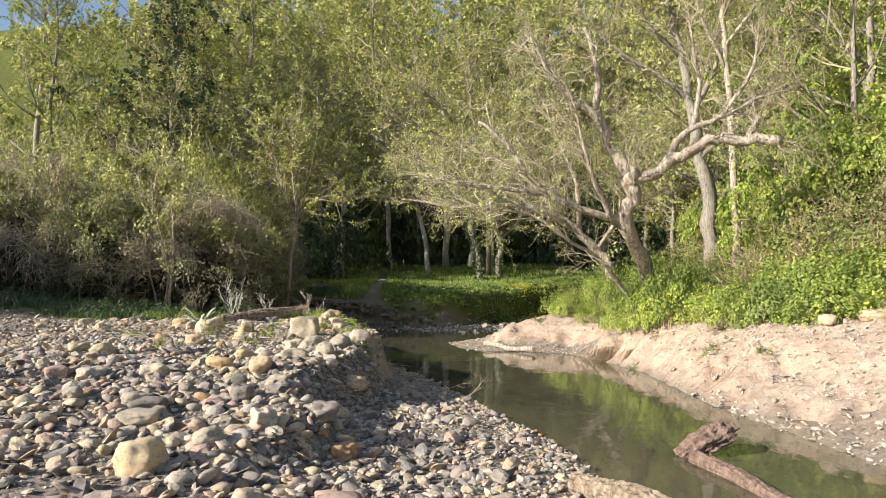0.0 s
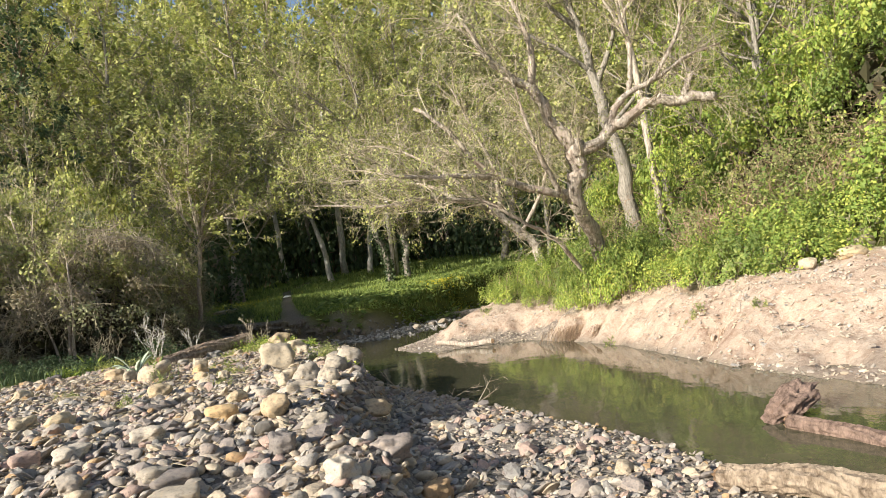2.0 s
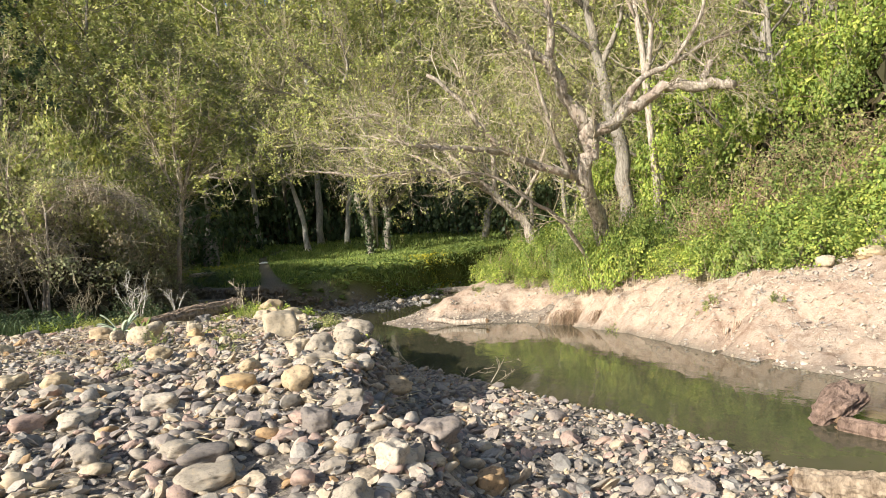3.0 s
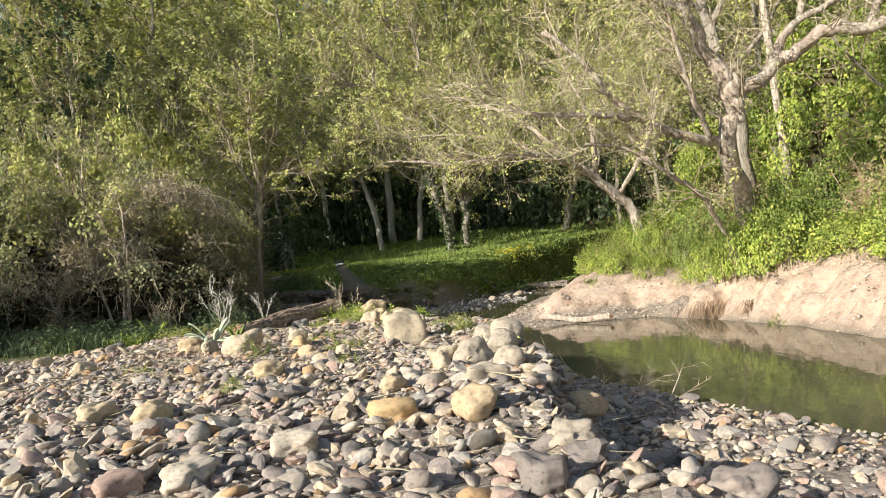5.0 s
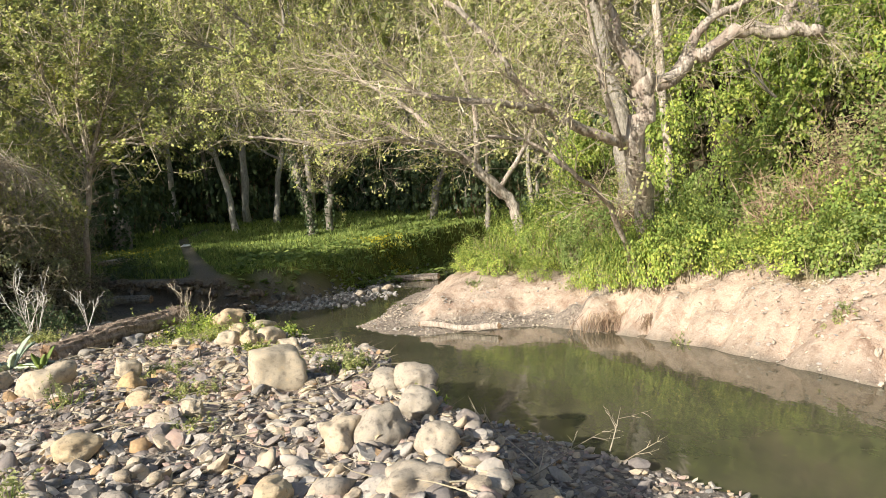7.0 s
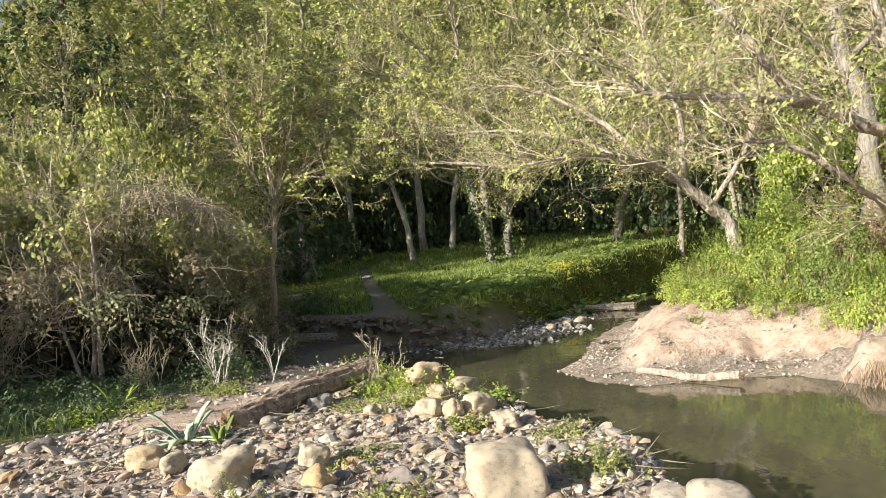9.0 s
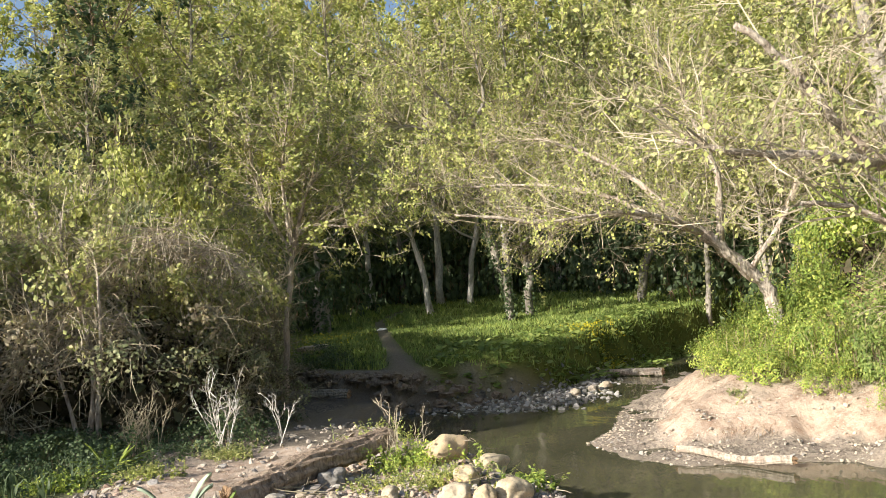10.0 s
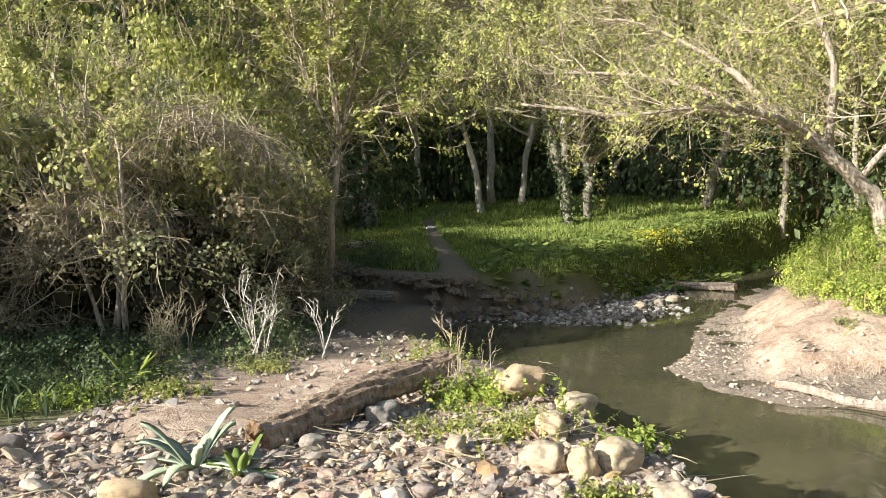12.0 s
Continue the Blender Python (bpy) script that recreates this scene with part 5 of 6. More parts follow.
def wood_log(name, p0, p1, r0, r1, label, seed, mat_, bark_part=True, ridges=9, crook=0.02, ends=True, rings=52, n=34):
    """A fallen log with ridged bark and rough ends of bare wood."""
    rng = np.random.default_rng(seed)
    p0, p1 = np.array(p0, dtype=float), np.array(p1, dtype=float)
    top = thing(name, tuple(p0), label, "log")
    d = (p1 - p0) / np.linalg.norm(p1 - p0)
    u, w = sides(d[None])
    u, w = u[0], w[0]
    t = np.linspace(0, 1, rings)
    a = np.linspace(0, 2 * np.pi, n, endpoint=False)
    mid = (p1 - p0)[None] * t[:, None] + (np.sin(t * 5 + seed)[:, None] * u + np.cos(t * 4 + seed)[:, None] * w) * crook * np.sin(np.pi * t)[:, None]
    rr = (r0 + (r1 - r0) * t)[:, None] * (1 + 0.06 * np.sin(ridges * a[None] + 3 * np.sin(t * 7)[:, None]) + 0.06 * np.sin(2 * a + seed)[None] + rng.uniform(-0.05, 0.05, (rings, n)) + 0.05 * np.sin(2.3 * ridges * a[None] + 5 * np.sin(t * 11)[:, None]) + 0.08 * np.sin(t * 9 + seed)[:, None] * np.sin(a + seed)[None])
    ring = mid[:, None] + rr[..., None] * (np.cos(a)[None, :, None] * u + np.sin(a)[None, :, None] * w)
    i, j = np.meshgrid(np.arange(rings - 1), np.arange(n), indexing="ij")
    jn = (j + 1) % n
    gg = Geo()
    gg.add(ring.reshape(-1, 3), None, np.stack([i * n + j, i * n + jn, (i + 1) * n + jn, (i + 1) * n + j], -1).reshape(-1, 4))
    part("bark", gg, mat_, top)
    for e, sgn in ((0, -1), (rings - 1, 1)):
        ge = Geo()
        inner = mid[e] + (ring[e] - mid[e]) * 0.55 + d * sgn * rng.uniform(0.0, 0.06, (n, 1))
        vv = np.concatenate([ring[e], inner, (mid[e] + d * sgn * 0.02)[None]])
        jj = np.arange(n)
        ge.add(vv, np.stack([n + jj, n + (jj + 1) % n, np.full(n, 2 * n)], -1), np.stack([jj, (jj + 1) % n, n + (jj + 1) % n, n + jj], -1))
        part("broken_end", ge, M_CUT, top, "rough orange-brown broken wood")
    return top


wood_log("fallen_log", (-5.36, 13.4, 0.79), (-4.33, 14.95, 0.93), 0.125, 0.105, "brown weathered log lying on the gravel bar", 1, M_LOG)
wood_log("driftwood_log", (0.55, 6.48, 0.08), (1.35, 5.55, 0.10), 0.085, 0.105, "pale stripped driftwood log at the water's edge", 2, M_DRIFT, crook=0.03)
wood_log("sunken_log", (1.62, 7.65, 0.03), (2.1, 6.2, 0.0), 0.07, 0.075, "reddish wet log half sunk in the creek", 3, M_WETLOG)
wood_log("driftwood_log", (-0.95, 17.4, 0.13), (0.15, 16.55, 0.1), 0.04, 0.05, "pale driftwood pole on the shingle spit", 4, M_PALEBARK, crook=0.05)
wood_log("driftwood_log", (-0.6, 27.7, 0.15), (1.15, 26.5, 0.14), 0.07, 0.09, "grey driftwood log lying across the riffle", 5, M_PALEBARK)
wood_log("driftwood_log", (-7.9, 22.7, 0.62), (-6.1, 22.3, 0.56), 0.07, 0.09, "grey pole lying along the foot of the bank", 6, M_BARK)


def roots(at, seed, n, wide, drop, label):
    rng = np.random.default_rng(seed)
    top = thing("exposed_roots", at, label, "roots")
    gg = Geo()
    p = np.stack([rng.normal(0, wide, n), rng.normal(0, wide * 0.4, n), rng.uniform(-0.05, 0.1, n)], 1)
    d = np.stack([rng.normal(-0.35, 0.3, n), rng.normal(-0.35, 0.3, n), np.full(n, -0.8)], 1)
    spray(gg, rng, p, d, drop * rng.uniform(0.5, 1.1, n), np.full(n, 0.005), 0.3, -0.2)
    part("root_mat", gg, M_BROWNTWIG, top, kind="stuff")


# crumbling lip of the far bank, clod by clod
gg = Geo()
rng = np.random.default_rng(66)
for k in range(170):
    x = -8.6 + 5.6 * k / 169 + rng.normal(0, 0.08)
    y = float(np.interp(x, [-14, -8, -6.5, -5.2, -3], [25.5, 24.6, 23.3, 22.9, 23.2])) + rng.uniform(-0.2, 0.25)
    bm = bmesh.new()
    bmesh.ops.create_icosphere(bm, subdivisions=2, radius=1.0)
    sx, sy, sz = rng.uniform(0.05, 0.16), rng.uniform(0.05, 0.13), rng.uniform(0.03, 0.09)
    vs = np.array([(v_.co * (1 + 0.6 * noise.noise(v_.co * 1.6 + Vector((k * 3.0, 0, 0)))))[:] for v_ in bm.verts]) * [sx, sy, sz] + [x, y, height(x, y + 0.35) - sz * 0.5 - rng.uniform(0, 0.35) ** 1.5]
    fs = np.array([[w_.index for w_ in f_.verts] for f_ in bm.faces])
    bm.free()
    gg.add(vs, fs)
M_CLOD = bark_mat("dirt_clod", (0.12, 0.09, 0.065), (0.27, 0.22, 0.17), 4)
tagged(new("bank_lip", gg.mesh("bank_lip", M_CLOD)), "crumbling brown dirt lip of the far bank", "bank", kind="structure")

# gnarled root stump standing in the water
bm = bmesh.new()
bmesh.ops.create_icosphere(bm, subdivisions=4, radius=1)
for v_ in bm.verts:
    c = v_.co.copy()
    k = 1 + 0.5 * noise.noise(c * 1.4 + Vector((5, 2, 1))) + 0.3 * noise.noise(c * 3.3) + 0.12 * noise.noise(c * 8)
    v_.co = Vector((c.x * 0.27 * k, c.y * 0.16 * k, c.z * 0.105 * k + 0.03 * c.x))
stump_mesh = bpy.data.meshes.new("root_stump")
bm.to_mesh(stump_mesh)
bm.free()
stump_mesh.materials.append(M_WETLOG)
stump = tagged(new("driftwood_stump", stump_mesh), "gnarled brown driftwood root standing in shallow water", "driftwood")
stump.matrix_basis = Matrix.Translation((1.78, 7.95, 0.12)) @ Matrix.Rotation(0.35, 4, "Z") @ Matrix.Rotation(-0.25, 4, "Y")


def dead_bush(at, seed, tall, stems, label, mat_=None, r=0.011, wide=0.5, category="dead bush", name="dead_bush", k1=3, k2=3):
    rng = np.random.default_rng(seed)
    top = thing(name, at, label, category)
    gg = Geo()
    p = np.stack([rng.normal(0, 0.12 * wide * 2, stems), rng.normal(0, 0.12, stems), np.full(stems, -0.05)], 1)
    d = np.stack([rng.normal(0, wide, stems), rng.normal(0, wide * 0.6, stems), np.ones(stems)], 1)
    tw = spray(gg, rng, p, d, tall * rng.uniform(0.6, 1.1, stems), np.full(stems, r), 0.25, 0.1)
    p, d = along(rng, tw, k1, 0.35)
    tw = spray(gg, rng, p, fan(rng, d, 0.45), tall * 0.35 * rng.uniform(0.5, 1.2, len(p)), np.full(len(p), r * 0.7), 0.25, 0.2)
    p, d = along(rng, tw, k2, 0.4)
    spray(gg, rng, p, fan(rng, d, 0.5), tall * 0.15 * rng.uniform(0.5, 1.2, len(p)), np.full(len(p), r * 0.45), 0.25, 0.2)
    part("branchwork", gg, mat_ or M_PALETWIG, top, kind="stuff")
    return top


def on(x, y, dz=0.0):
    return (x, y, height(x, y) + dz)


dead_bush(on(-6.6, 16.6), 31, 0.85, 13, "pale bleached dead bush with bare branching stems", M_WHITETWIG, r=0.0085, wide=0.3, k1=2)
dead_bush(on(-7.55, 16.5), 32, 0.75, 26, "grey leafless bush among dark weeds", M_TWIG, r=0.007, wide=0.35)
dead_bush(on(-5.95, 16.9), 33, 0.65, 4, "few pale dead stems beside the dirt trail", M_WHITETWIG, r=0.008, wide=0.2)
dead_bush(on(-4.15, 14.75), 34, 0.55, 14, "dry straw-coloured dead weed at the log's end", r=0.006, wide=0.6)
dead_bush(on(-3.0, 14.2, -0.1), 35, 0.6, 4, "pale bent twigs standing at the water's edge", r=0.008, wide=0.5)
dead_bush((-1.62, 10.15, height(-1.62, 10.15)), 36, 0.75, 6, "bare thorny twigs trailing over the shingle", M_PALETWIG, r=0.006, wide=1.1, name="bare_twig", category="twigs")
dead_bush((-1.0, 10.6, height(-1.0, 10.6)), 37, 0.6, 4, "thin bare twig leaning over the water", M_PALETWIG, r=0.006, wide=1.6, name="bare_twig", category="twigs")
dead_bush(on(0.2, 25.0, 0.0), 38, 0.5, 6, "grey twigs caught on the riffle stones", M_TWIG, r=0.008, wide=1.2, name="bare_twig", category="twigs")

roots(on(-7.6, 24.2, 0.0), 65, 120, 0.6, 0.35, "dark roots hanging under the eroded bank")
roots(on(1.72, 15.75, 0.1), 61, 260, 0.26, 0.6, "brown exposed roots hanging down the cut bank")
roots(on(2.02, 15.15, 0.06), 62, 50, 0.06, 0.5, "thin brown roots hanging down the cut bank")
roots(on(2.9, 11.7, 0.02), 63, 40, 0.12, 0.25, "tuft of brown roots in the clay bank")
roots(on(0.1, 17.8, 0.02), 64, 40, 0.25, 0.2, "brown root mat along the edge of the spit")

# ---- plants on the bar ----


def weed(name, at, seed, wide, tall, stems, leaf, label, mat_, per=9, slim=0.55, category="weed"):
    rng = np.random.default_rng(seed)
    top = thing(name, at, label, category)
    gs, gl = Geo(), Geo()
    p = np.stack([rng.normal(0, wide * 0.45, stems), rng.normal(0, wide * 0.45, stems), np.zeros(stems)], 1)
    for i in range(stems):
        p[i, 2] = height(at[0] + p[i, 0], at[1] + p[i, 1]) - at[2] - 0.02
    tw = spray(gs, rng, p, np.array([[0, 0, 1.0]]) + rng.normal(0, 0.45, (stems, 3)), tall * rng.uniform(0.5, 1.2, stems), np.full(stems, 0.004), 0.3, 0.1)
    pl, _ = along(rng, tw, per, 0.1)
    leaves(gl, rng, pl, leaf, 0.35, 0.0, slim)
    part("stalk", gs, M_GRASS, top, kind="stuff")
    part("foliage", gl, mat_, top, kind="stuff")
    return top


for k, (x, y, w_, t_, s_, lf, mat_, lab) in enumerate((
        (-4.05, 14.7, 0.45, 0.3, 110, 0.075, M_FRESH, "bright green leafy weeds beside the fallen log"), (-3.75, 13.7, 0.4, 0.22, 120, 0.05, M_SPRING, "low yellow-green weeds among the stones"),
        (-4.3, 13.8, 0.3, 0.15, 50, 0.05, M_SPRING, "low yellow-green weeds among the stones"), (-3.25, 14.3, 0.22, 0.2, 40, 0.075, M_FRESH, "broad-leaved green plant by the water"),
        (-3.05, 13.5, 0.18, 0.18, 30, 0.075, M_FRESH, "broad-leaved green plant by the water"), (-4.6, 16.3, 0.4, 0.35, 70, 0.06, M_SPRING, "green shoots on the bank behind the log"),
        (-3.3, 12.65, 0.14, 0.18, 30, 0.07, M_SPRING, "tuft of yellowish grass among boulders"), (-4.05, 12.1, 0.25, 0.14, 50, 0.045, M_OLIVE, "small weed growing between pebbles"),
        (-3.75, 11.35, 0.22, 0.14, 50, 0.05, M_OLIVE, "small weed growing between pebbles"), (-2.5, 11.4, 0.25, 0.2, 60, 0.05, M_OLIVE, "olive weed beside the large boulder"),
        (-2.65, 12.2, 0.2, 0.18, 40, 0.05, M_OLIVE, "olive weed beside the large boulder"), (-1.95, 10.35, 0.14, 0.14, 40, 0.07, M_FRESH, "fresh green tuft between boulders"),
        (-4.6, 11.3, 0.12, 0.3, 14, 0.05, M_OLIVE, "small upright weed on the gravel"), (-3.6, 10.3, 0.16, 0.12, 24, 0.05, M_OLIVE, "small weed growing between pebbles"),
        (-4.3, 9.3, 0.14, 0.2, 14, 0.05, M_OLIVE, "small upright weed on the gravel"), (-5.7, 11.2, 0.2, 0.12, 20, 0.05, M_OLIVE, "small weed growing between pebbles"),
        (-6.6, 14.6, 0.35, 0.2, 60, 0.06, M_SPRING, "green weeds at the edge of the gravel"), (-7.3, 14.5, 0.3, 0.25, 60, 0.07, M_FRESH, "green weeds at the edge of the gravel"), (-6.3, 16.1, 0.4, 0.2, 80, 0.06, M_OLIVE, "green weeds at the edge of the dirt trail"),
        (1.9, 14.2, 0.14, 0.12, 20, 0.05, M_OLIVE, "small tuft on the clay bank"), (2.75, 12.3, 0.14, 0.12, 20, 0.05, M_OLIVE, "small tuft on the clay bank"), (0.3, 18.6, 0.16, 0.14, 24, 0.05, M_OLIVE, "small tuft on the clay bank"), (3.3, 11.4, 0.12, 0.1, 16, 0.05, M_OLIVE, "small tuft on the clay bank"))):
    weed("weed", on(x, y), 200 + k, w_, t_ * 0.85, int(s_ * 1.3), lf * 0.48, lab, mat_, 18)


def rosette(name, at, seed, count, length, width, label, mat_, category, arch=0.6, thick=0.012, teeth=0.0):
    """A rosette of long channelled leaves, each a part of its own."""
    rng = np.random.default_rng(seed)
    top = thing(name, at, label, category)
    for i in range(count):
        a = i * 2.4 + rng.uniform(-0.3, 0.3)
        out = np.array([math.cos(a), math.sin(a), 0])
        sd = np.array([-math.sin(a), math.cos(a), 0])
        ln = length * rng.uniform(0.65, 1.15)
        lift = rng.uniform(0.25, 1.2)
        t = np.linspace(0, 1, 9)
        c = out[None] * (t * ln * math.cos(lift) + 0.03)[:, None] + np.array([0, 0, 1.0])[None] * (t * ln * math.sin(lift) - arch * ln * t ** 2.2 * (0.7 - 0.3 * lift))[:, None]
        c[:, 2] = np.maximum(c[:, 2], 0.01)
        wv = width * np.sin(np.pi * np.clip(0.12 + t * 0.88, 0, 1)) ** 0.8 * (1 + teeth * np.where(np.arange(9) % 2, 1, -1))
        lft, rgt = c + sd * wv[:, None] + [0, 0, width * 0.35], c - sd * wv[:, None] + [0, 0, width * 0.35]
        low_ = c - np.array([0, 0, thick])
        v = np.stack([lft, c, rgt, low_], 1).reshape(-1, 3)
        q = []
        for j in range(8):
            b0, b1 = j * 4, j * 4 + 4
            q += [(b0, b1, b1 + 1, b0 + 1), (b0 + 1, b1 + 1, b1 + 2, b0 + 2), (b0 + 2, b1 + 2, b1 + 3, b0 + 3), (b0 + 3, b1 + 3, b1, b0)]
        gg = Geo()
        gg.add(v, None, q)
        part("leaf", gg, mat_, top, smooth=True)
    return top


rosette("agave", on(-5.6, 13.05), 41, 14, 0.52, 0.036, "pale blue-green agave with thick arching leaves", M_AGAVE, "succulent", 0.85, 0.018, 0.12)
rosette("dock_plant", on(-7.2, 15.15), 42, 22, 0.48, 0.035, "bright green strap-leaved plant among dark weeds", M_FRESH, "plant", 0.6, 0.004)
rosette("agave", on(-5.3, 12.98), 43, 8, 0.26, 0.03, "small dark-green agave beside the log", M_GRASS, "succulent", 0.6, 0.012)

# pale marker box high on a slim post in the grove
post = thing("marker_post", on(-2.2, 36.0, -0.1), "slim dark post with a small white box on top", "post")
gg = Geo()
tube(gg, [(0, 0, -0.2), (0.02, 0, 1.8), (0.0, 0, 3.55)], [0.13, 0.12, 0.12], 9, np.random.default_rng(3), 0.06)
part("pole", gg, M_BARK, post, smooth=True)
bm = bmesh.new()
bmesh.ops.create_cube(bm, size=1.0, matrix=Matrix.Translation((0, -0.02, 3.62)) @ Matrix.Diagonal((0.2, 0.2, 0.24, 1)))
bmesh.ops.bevel(bm, geom=list(bm.edges), offset=0.02, segments=2, affect="EDGES")
me = bpy.data.meshes.new("box")
bm.to_mesh(me)
bm.free()
me.materials.append(M_WHITE)
part("box", me, M_WHITE, post, "small white box")

# dark ivy-covered stump at the edge of the grove
st = thing("ivy_stump", on(-9.25, 34.2), "dark broken stump smothered in ivy", "stump")
gg = Geo()
tube(gg, [(0, 0, -0.3), (0.02, 0, 0.8), (0.0, 0, 1.3)], [0.36, 0.3, 0.28], 12, np.random.default_rng(4), 0.15)
part("wood", gg, M_BARK, st)
rng = np.random.default_rng(44)
gg = Geo()
a = rng.uniform(0, 6.28, 500)
leaves(gg, rng, np.stack([np.cos(a) * 0.36, np.sin(a) * 0.36, rng.uniform(0, 1.4, 500)], 1), 0.13, 0.2, 0.3, 0.9)
part("ivy", gg, M_DEEP, st)

# scraps of white litter
for x, y, w_ in ((0.25, 16.75, 0.16), (-6.9, 33.5, 0.3)):
    ob = tagged(new("litter", rock_mesh("litter", x + 9, M_WHITE, (0.5, 0.3, 0.2), 0.6, 2)), "crumpled scrap of white litter on the ground", "litter")
    ob.matrix_basis = Matrix.Translation((x, y, height(x, y) + w_ * 0.15)) @ Matrix.Diagonal((w_, w_, w_, 1))

# ---- boulders, each one placed ----
BOULDERS = [  # x, y, width, height, kind of shape, colour, turn
    (-3.09, 11.15, 0.54, 0.44, "slab", M_TAN, 0.2), (-2.48, 9.62, 0.34, 0.30, "round", M_GREY, 0.5), (-2.12, 10.62, 0.40, 0.26, "round", M_GREY, 1.0), (-2.22, 9.33, 0.27, 0.22, "round", M_GREY, 2.0), (-2.70, 9.62, 0.26, 0.24, "block", M_STONE, 0.9),
    (-2.30, 10.72, 0.30, 0.22, "round", M_GREY, 2.5), (-2.20, 9.95, 0.30, 0.24, "round", M_GREY, 0.3), (-2.43, 8.85, 0.38, 0.2, "flat", M_GREY, 0.3), (-3.05, 8.95, 0.26, 0.15, "flat", M_TAN, 1.3), (-1.76, 9.0, 0.36, 0.2, "flat", M_OCHRE, 0.4),
    (-4.88, 11.9, 0.5, 0.36, "block", M_TAN, 0.6), (-4.32, 12.05, 0.30, 0.26, "block", M_TAN, 1.9), (-5.7, 12.5, 0.36, 0.22, "flat", M_OCHRE, 0.2), (-5.42, 12.35, 0.24, 0.18, "flat", M_TAN, 0.8), (-4.05, 11.15, 0.22, 0.16, "flat", M_OCHRE, 2.6),
    (-4.22, 11.66, 0.28, 0.2, "flat", M_OCHRE, 2.2), (-3.40, 13.0, 0.2, 0.2, "round", M_TAN, 0.1), (-3.74, 14.7, 0.44, 0.36, "round", M_OCHRE, 0.4), (-3.20, 13.15, 0.34, 0.24, "flat", M_TAN, 0.6), (-3.35, 14.4, 0.42, 0.22, "flat", M_TAN, 1.1),
    (-3.55, 13.6, 0.26, 0.2, "round", M_TAN, 1.5), (-3.0, 12.65, 0.3, 0.18, "flat", M_TAN, 2.0), (-3.6, 13.05, 0.3, 0.22, "flat", M_TAN, 2.6), (-4.70, 14.05, 0.26, 0.2, "block", M_STONE, 0.4), (-5.0, 13.4, 0.2, 0.12, "flat", M_GREY, 0.4), (-4.1, 13.3, 0.2, 0.13, "flat", M_TAN, 1.4),
    (-2.25, 5.45, 0.38, 0.3, "round", M_TAN, 0.5), (-1.42, 5.18, 0.30, 0.2, "round", M_TAN, 1.4), (-0.95, 5.4, 0.40, 0.15, "flat", M_STONE, 0.2), (-2.02, 5.95, 0.24, 0.18, "round", M_GREY, 1.1), (-2.85, 6.45, 0.4, 0.14, "flat", M_GREY, 0.3), (-3.55, 6.65, 0.26, 0.16, "flat", M_STONE, 2.0),
    (-3.0, 8.2, 0.36, 0.2, "flat", M_OCHRE, 0.3), (-2.53, 8.15, 0.32, 0.24, "round", M_OCHRE, 1.8), (-1.72, 8.05, 0.28, 0.16, "flat", M_TAN, 0.5), (-2.12, 7.5, 0.3, 0.18, "flat", M_GREY, 2.4), (0.32, 5.5, 0.26, 0.16, "round", M_TAN, 0.6), (0.05, 5.7, 0.36, 0.16, "flat", M_TAN, 0.9),
    (-1.8, 6.4, 0.28, 0.22, "block", M_STONE, 2.3), (-1.25, 6.68, 0.24, 0.18, "block", M_STONE, 0.7), (-2.9, 6.7, 0.34, 0.14, "flat", M_STONE, 0.4), (-3.5, 7.8, 0.3, 0.18, "block", M_STONE, 0.1), (-3.9, 7.4, 0.34, 0.16, "flat", M_STONE, 1.2),
    (-4.14, 9.95, 0.28, 0.18, "flat", M_TAN, 0.5), (-4.52, 8.55, 0.34, 0.2, "flat", M_TAN, 1.5), (-5.05, 8.9, 0.3, 0.2, "block", M_TAN, 0.9), (-1.52, 6.98, 0.32, 0.22, "block", M_STONE, 0.9), (-2.3, 7.15, 0.26, 0.18, "block", M_STONE, 2.1), (-3.05, 6.75, 0.28, 0.14, "flat", M_GREY, 0.4), (-4.18, 7.3, 0.26, 0.16, "flat", M_STONE, 0.7), (-3.6, 10.55, 0.22, 0.16, "flat", M_TAN, 1.7), (-6.4, 11.4, 0.3, 0.2, "round", M_TAN, 1.0), (-6.9, 13.2, 0.26, 0.16, "flat", M_STONE, 0.5), (-7.5, 12.6, 0.28, 0.18, "flat", M_TAN, 0.8),
    (1.05, 14.55, 0.24, 0.2, "block", M_TAN, 0.4), (1.35, 14.6, 0.2, 0.18, "round", M_GREY, 1.7), (4.9, 11.8, 0.5, 0.22, "flat", M_TAN, 0.2), (5.3, 12.2, 0.6, 0.26, "flat", M_TAN, 0.4), (5.6, 11.6, 0.45, 0.24, "flat", M_GREY, 1.1), (4.3, 11.9, 0.3, 0.18, "flat", M_TAN, 2.0),
    (-8.0, 27.6, 1.0, 0.3, "flat", M_STONE, 0.3), (-0.55, 24.95, 0.36, 0.24, "round", M_STONE, 0.6), (-1.4, 23.9, 0.3, 0.2, "round", M_GREY, 0.2), (-0.9, 24.6, 0.3, 0.22, "round", M_STONE, 1.2)]
SHAPES = {"slab": ((0.5, 0.44, 0.44), 0.17, 0.72), "block": ((0.5, 0.42, 0.44), 0.3, 0.5), "round": ((0.5, 0.44, 0.42), 0.23, 0.15), "flat": ((0.5, 0.38, 0.36), 0.24, 0.35)}
cache = {}
WORDS = {"slab": "square-cut", "block": "blocky", "round": "rounded", "flat": "flattish"}
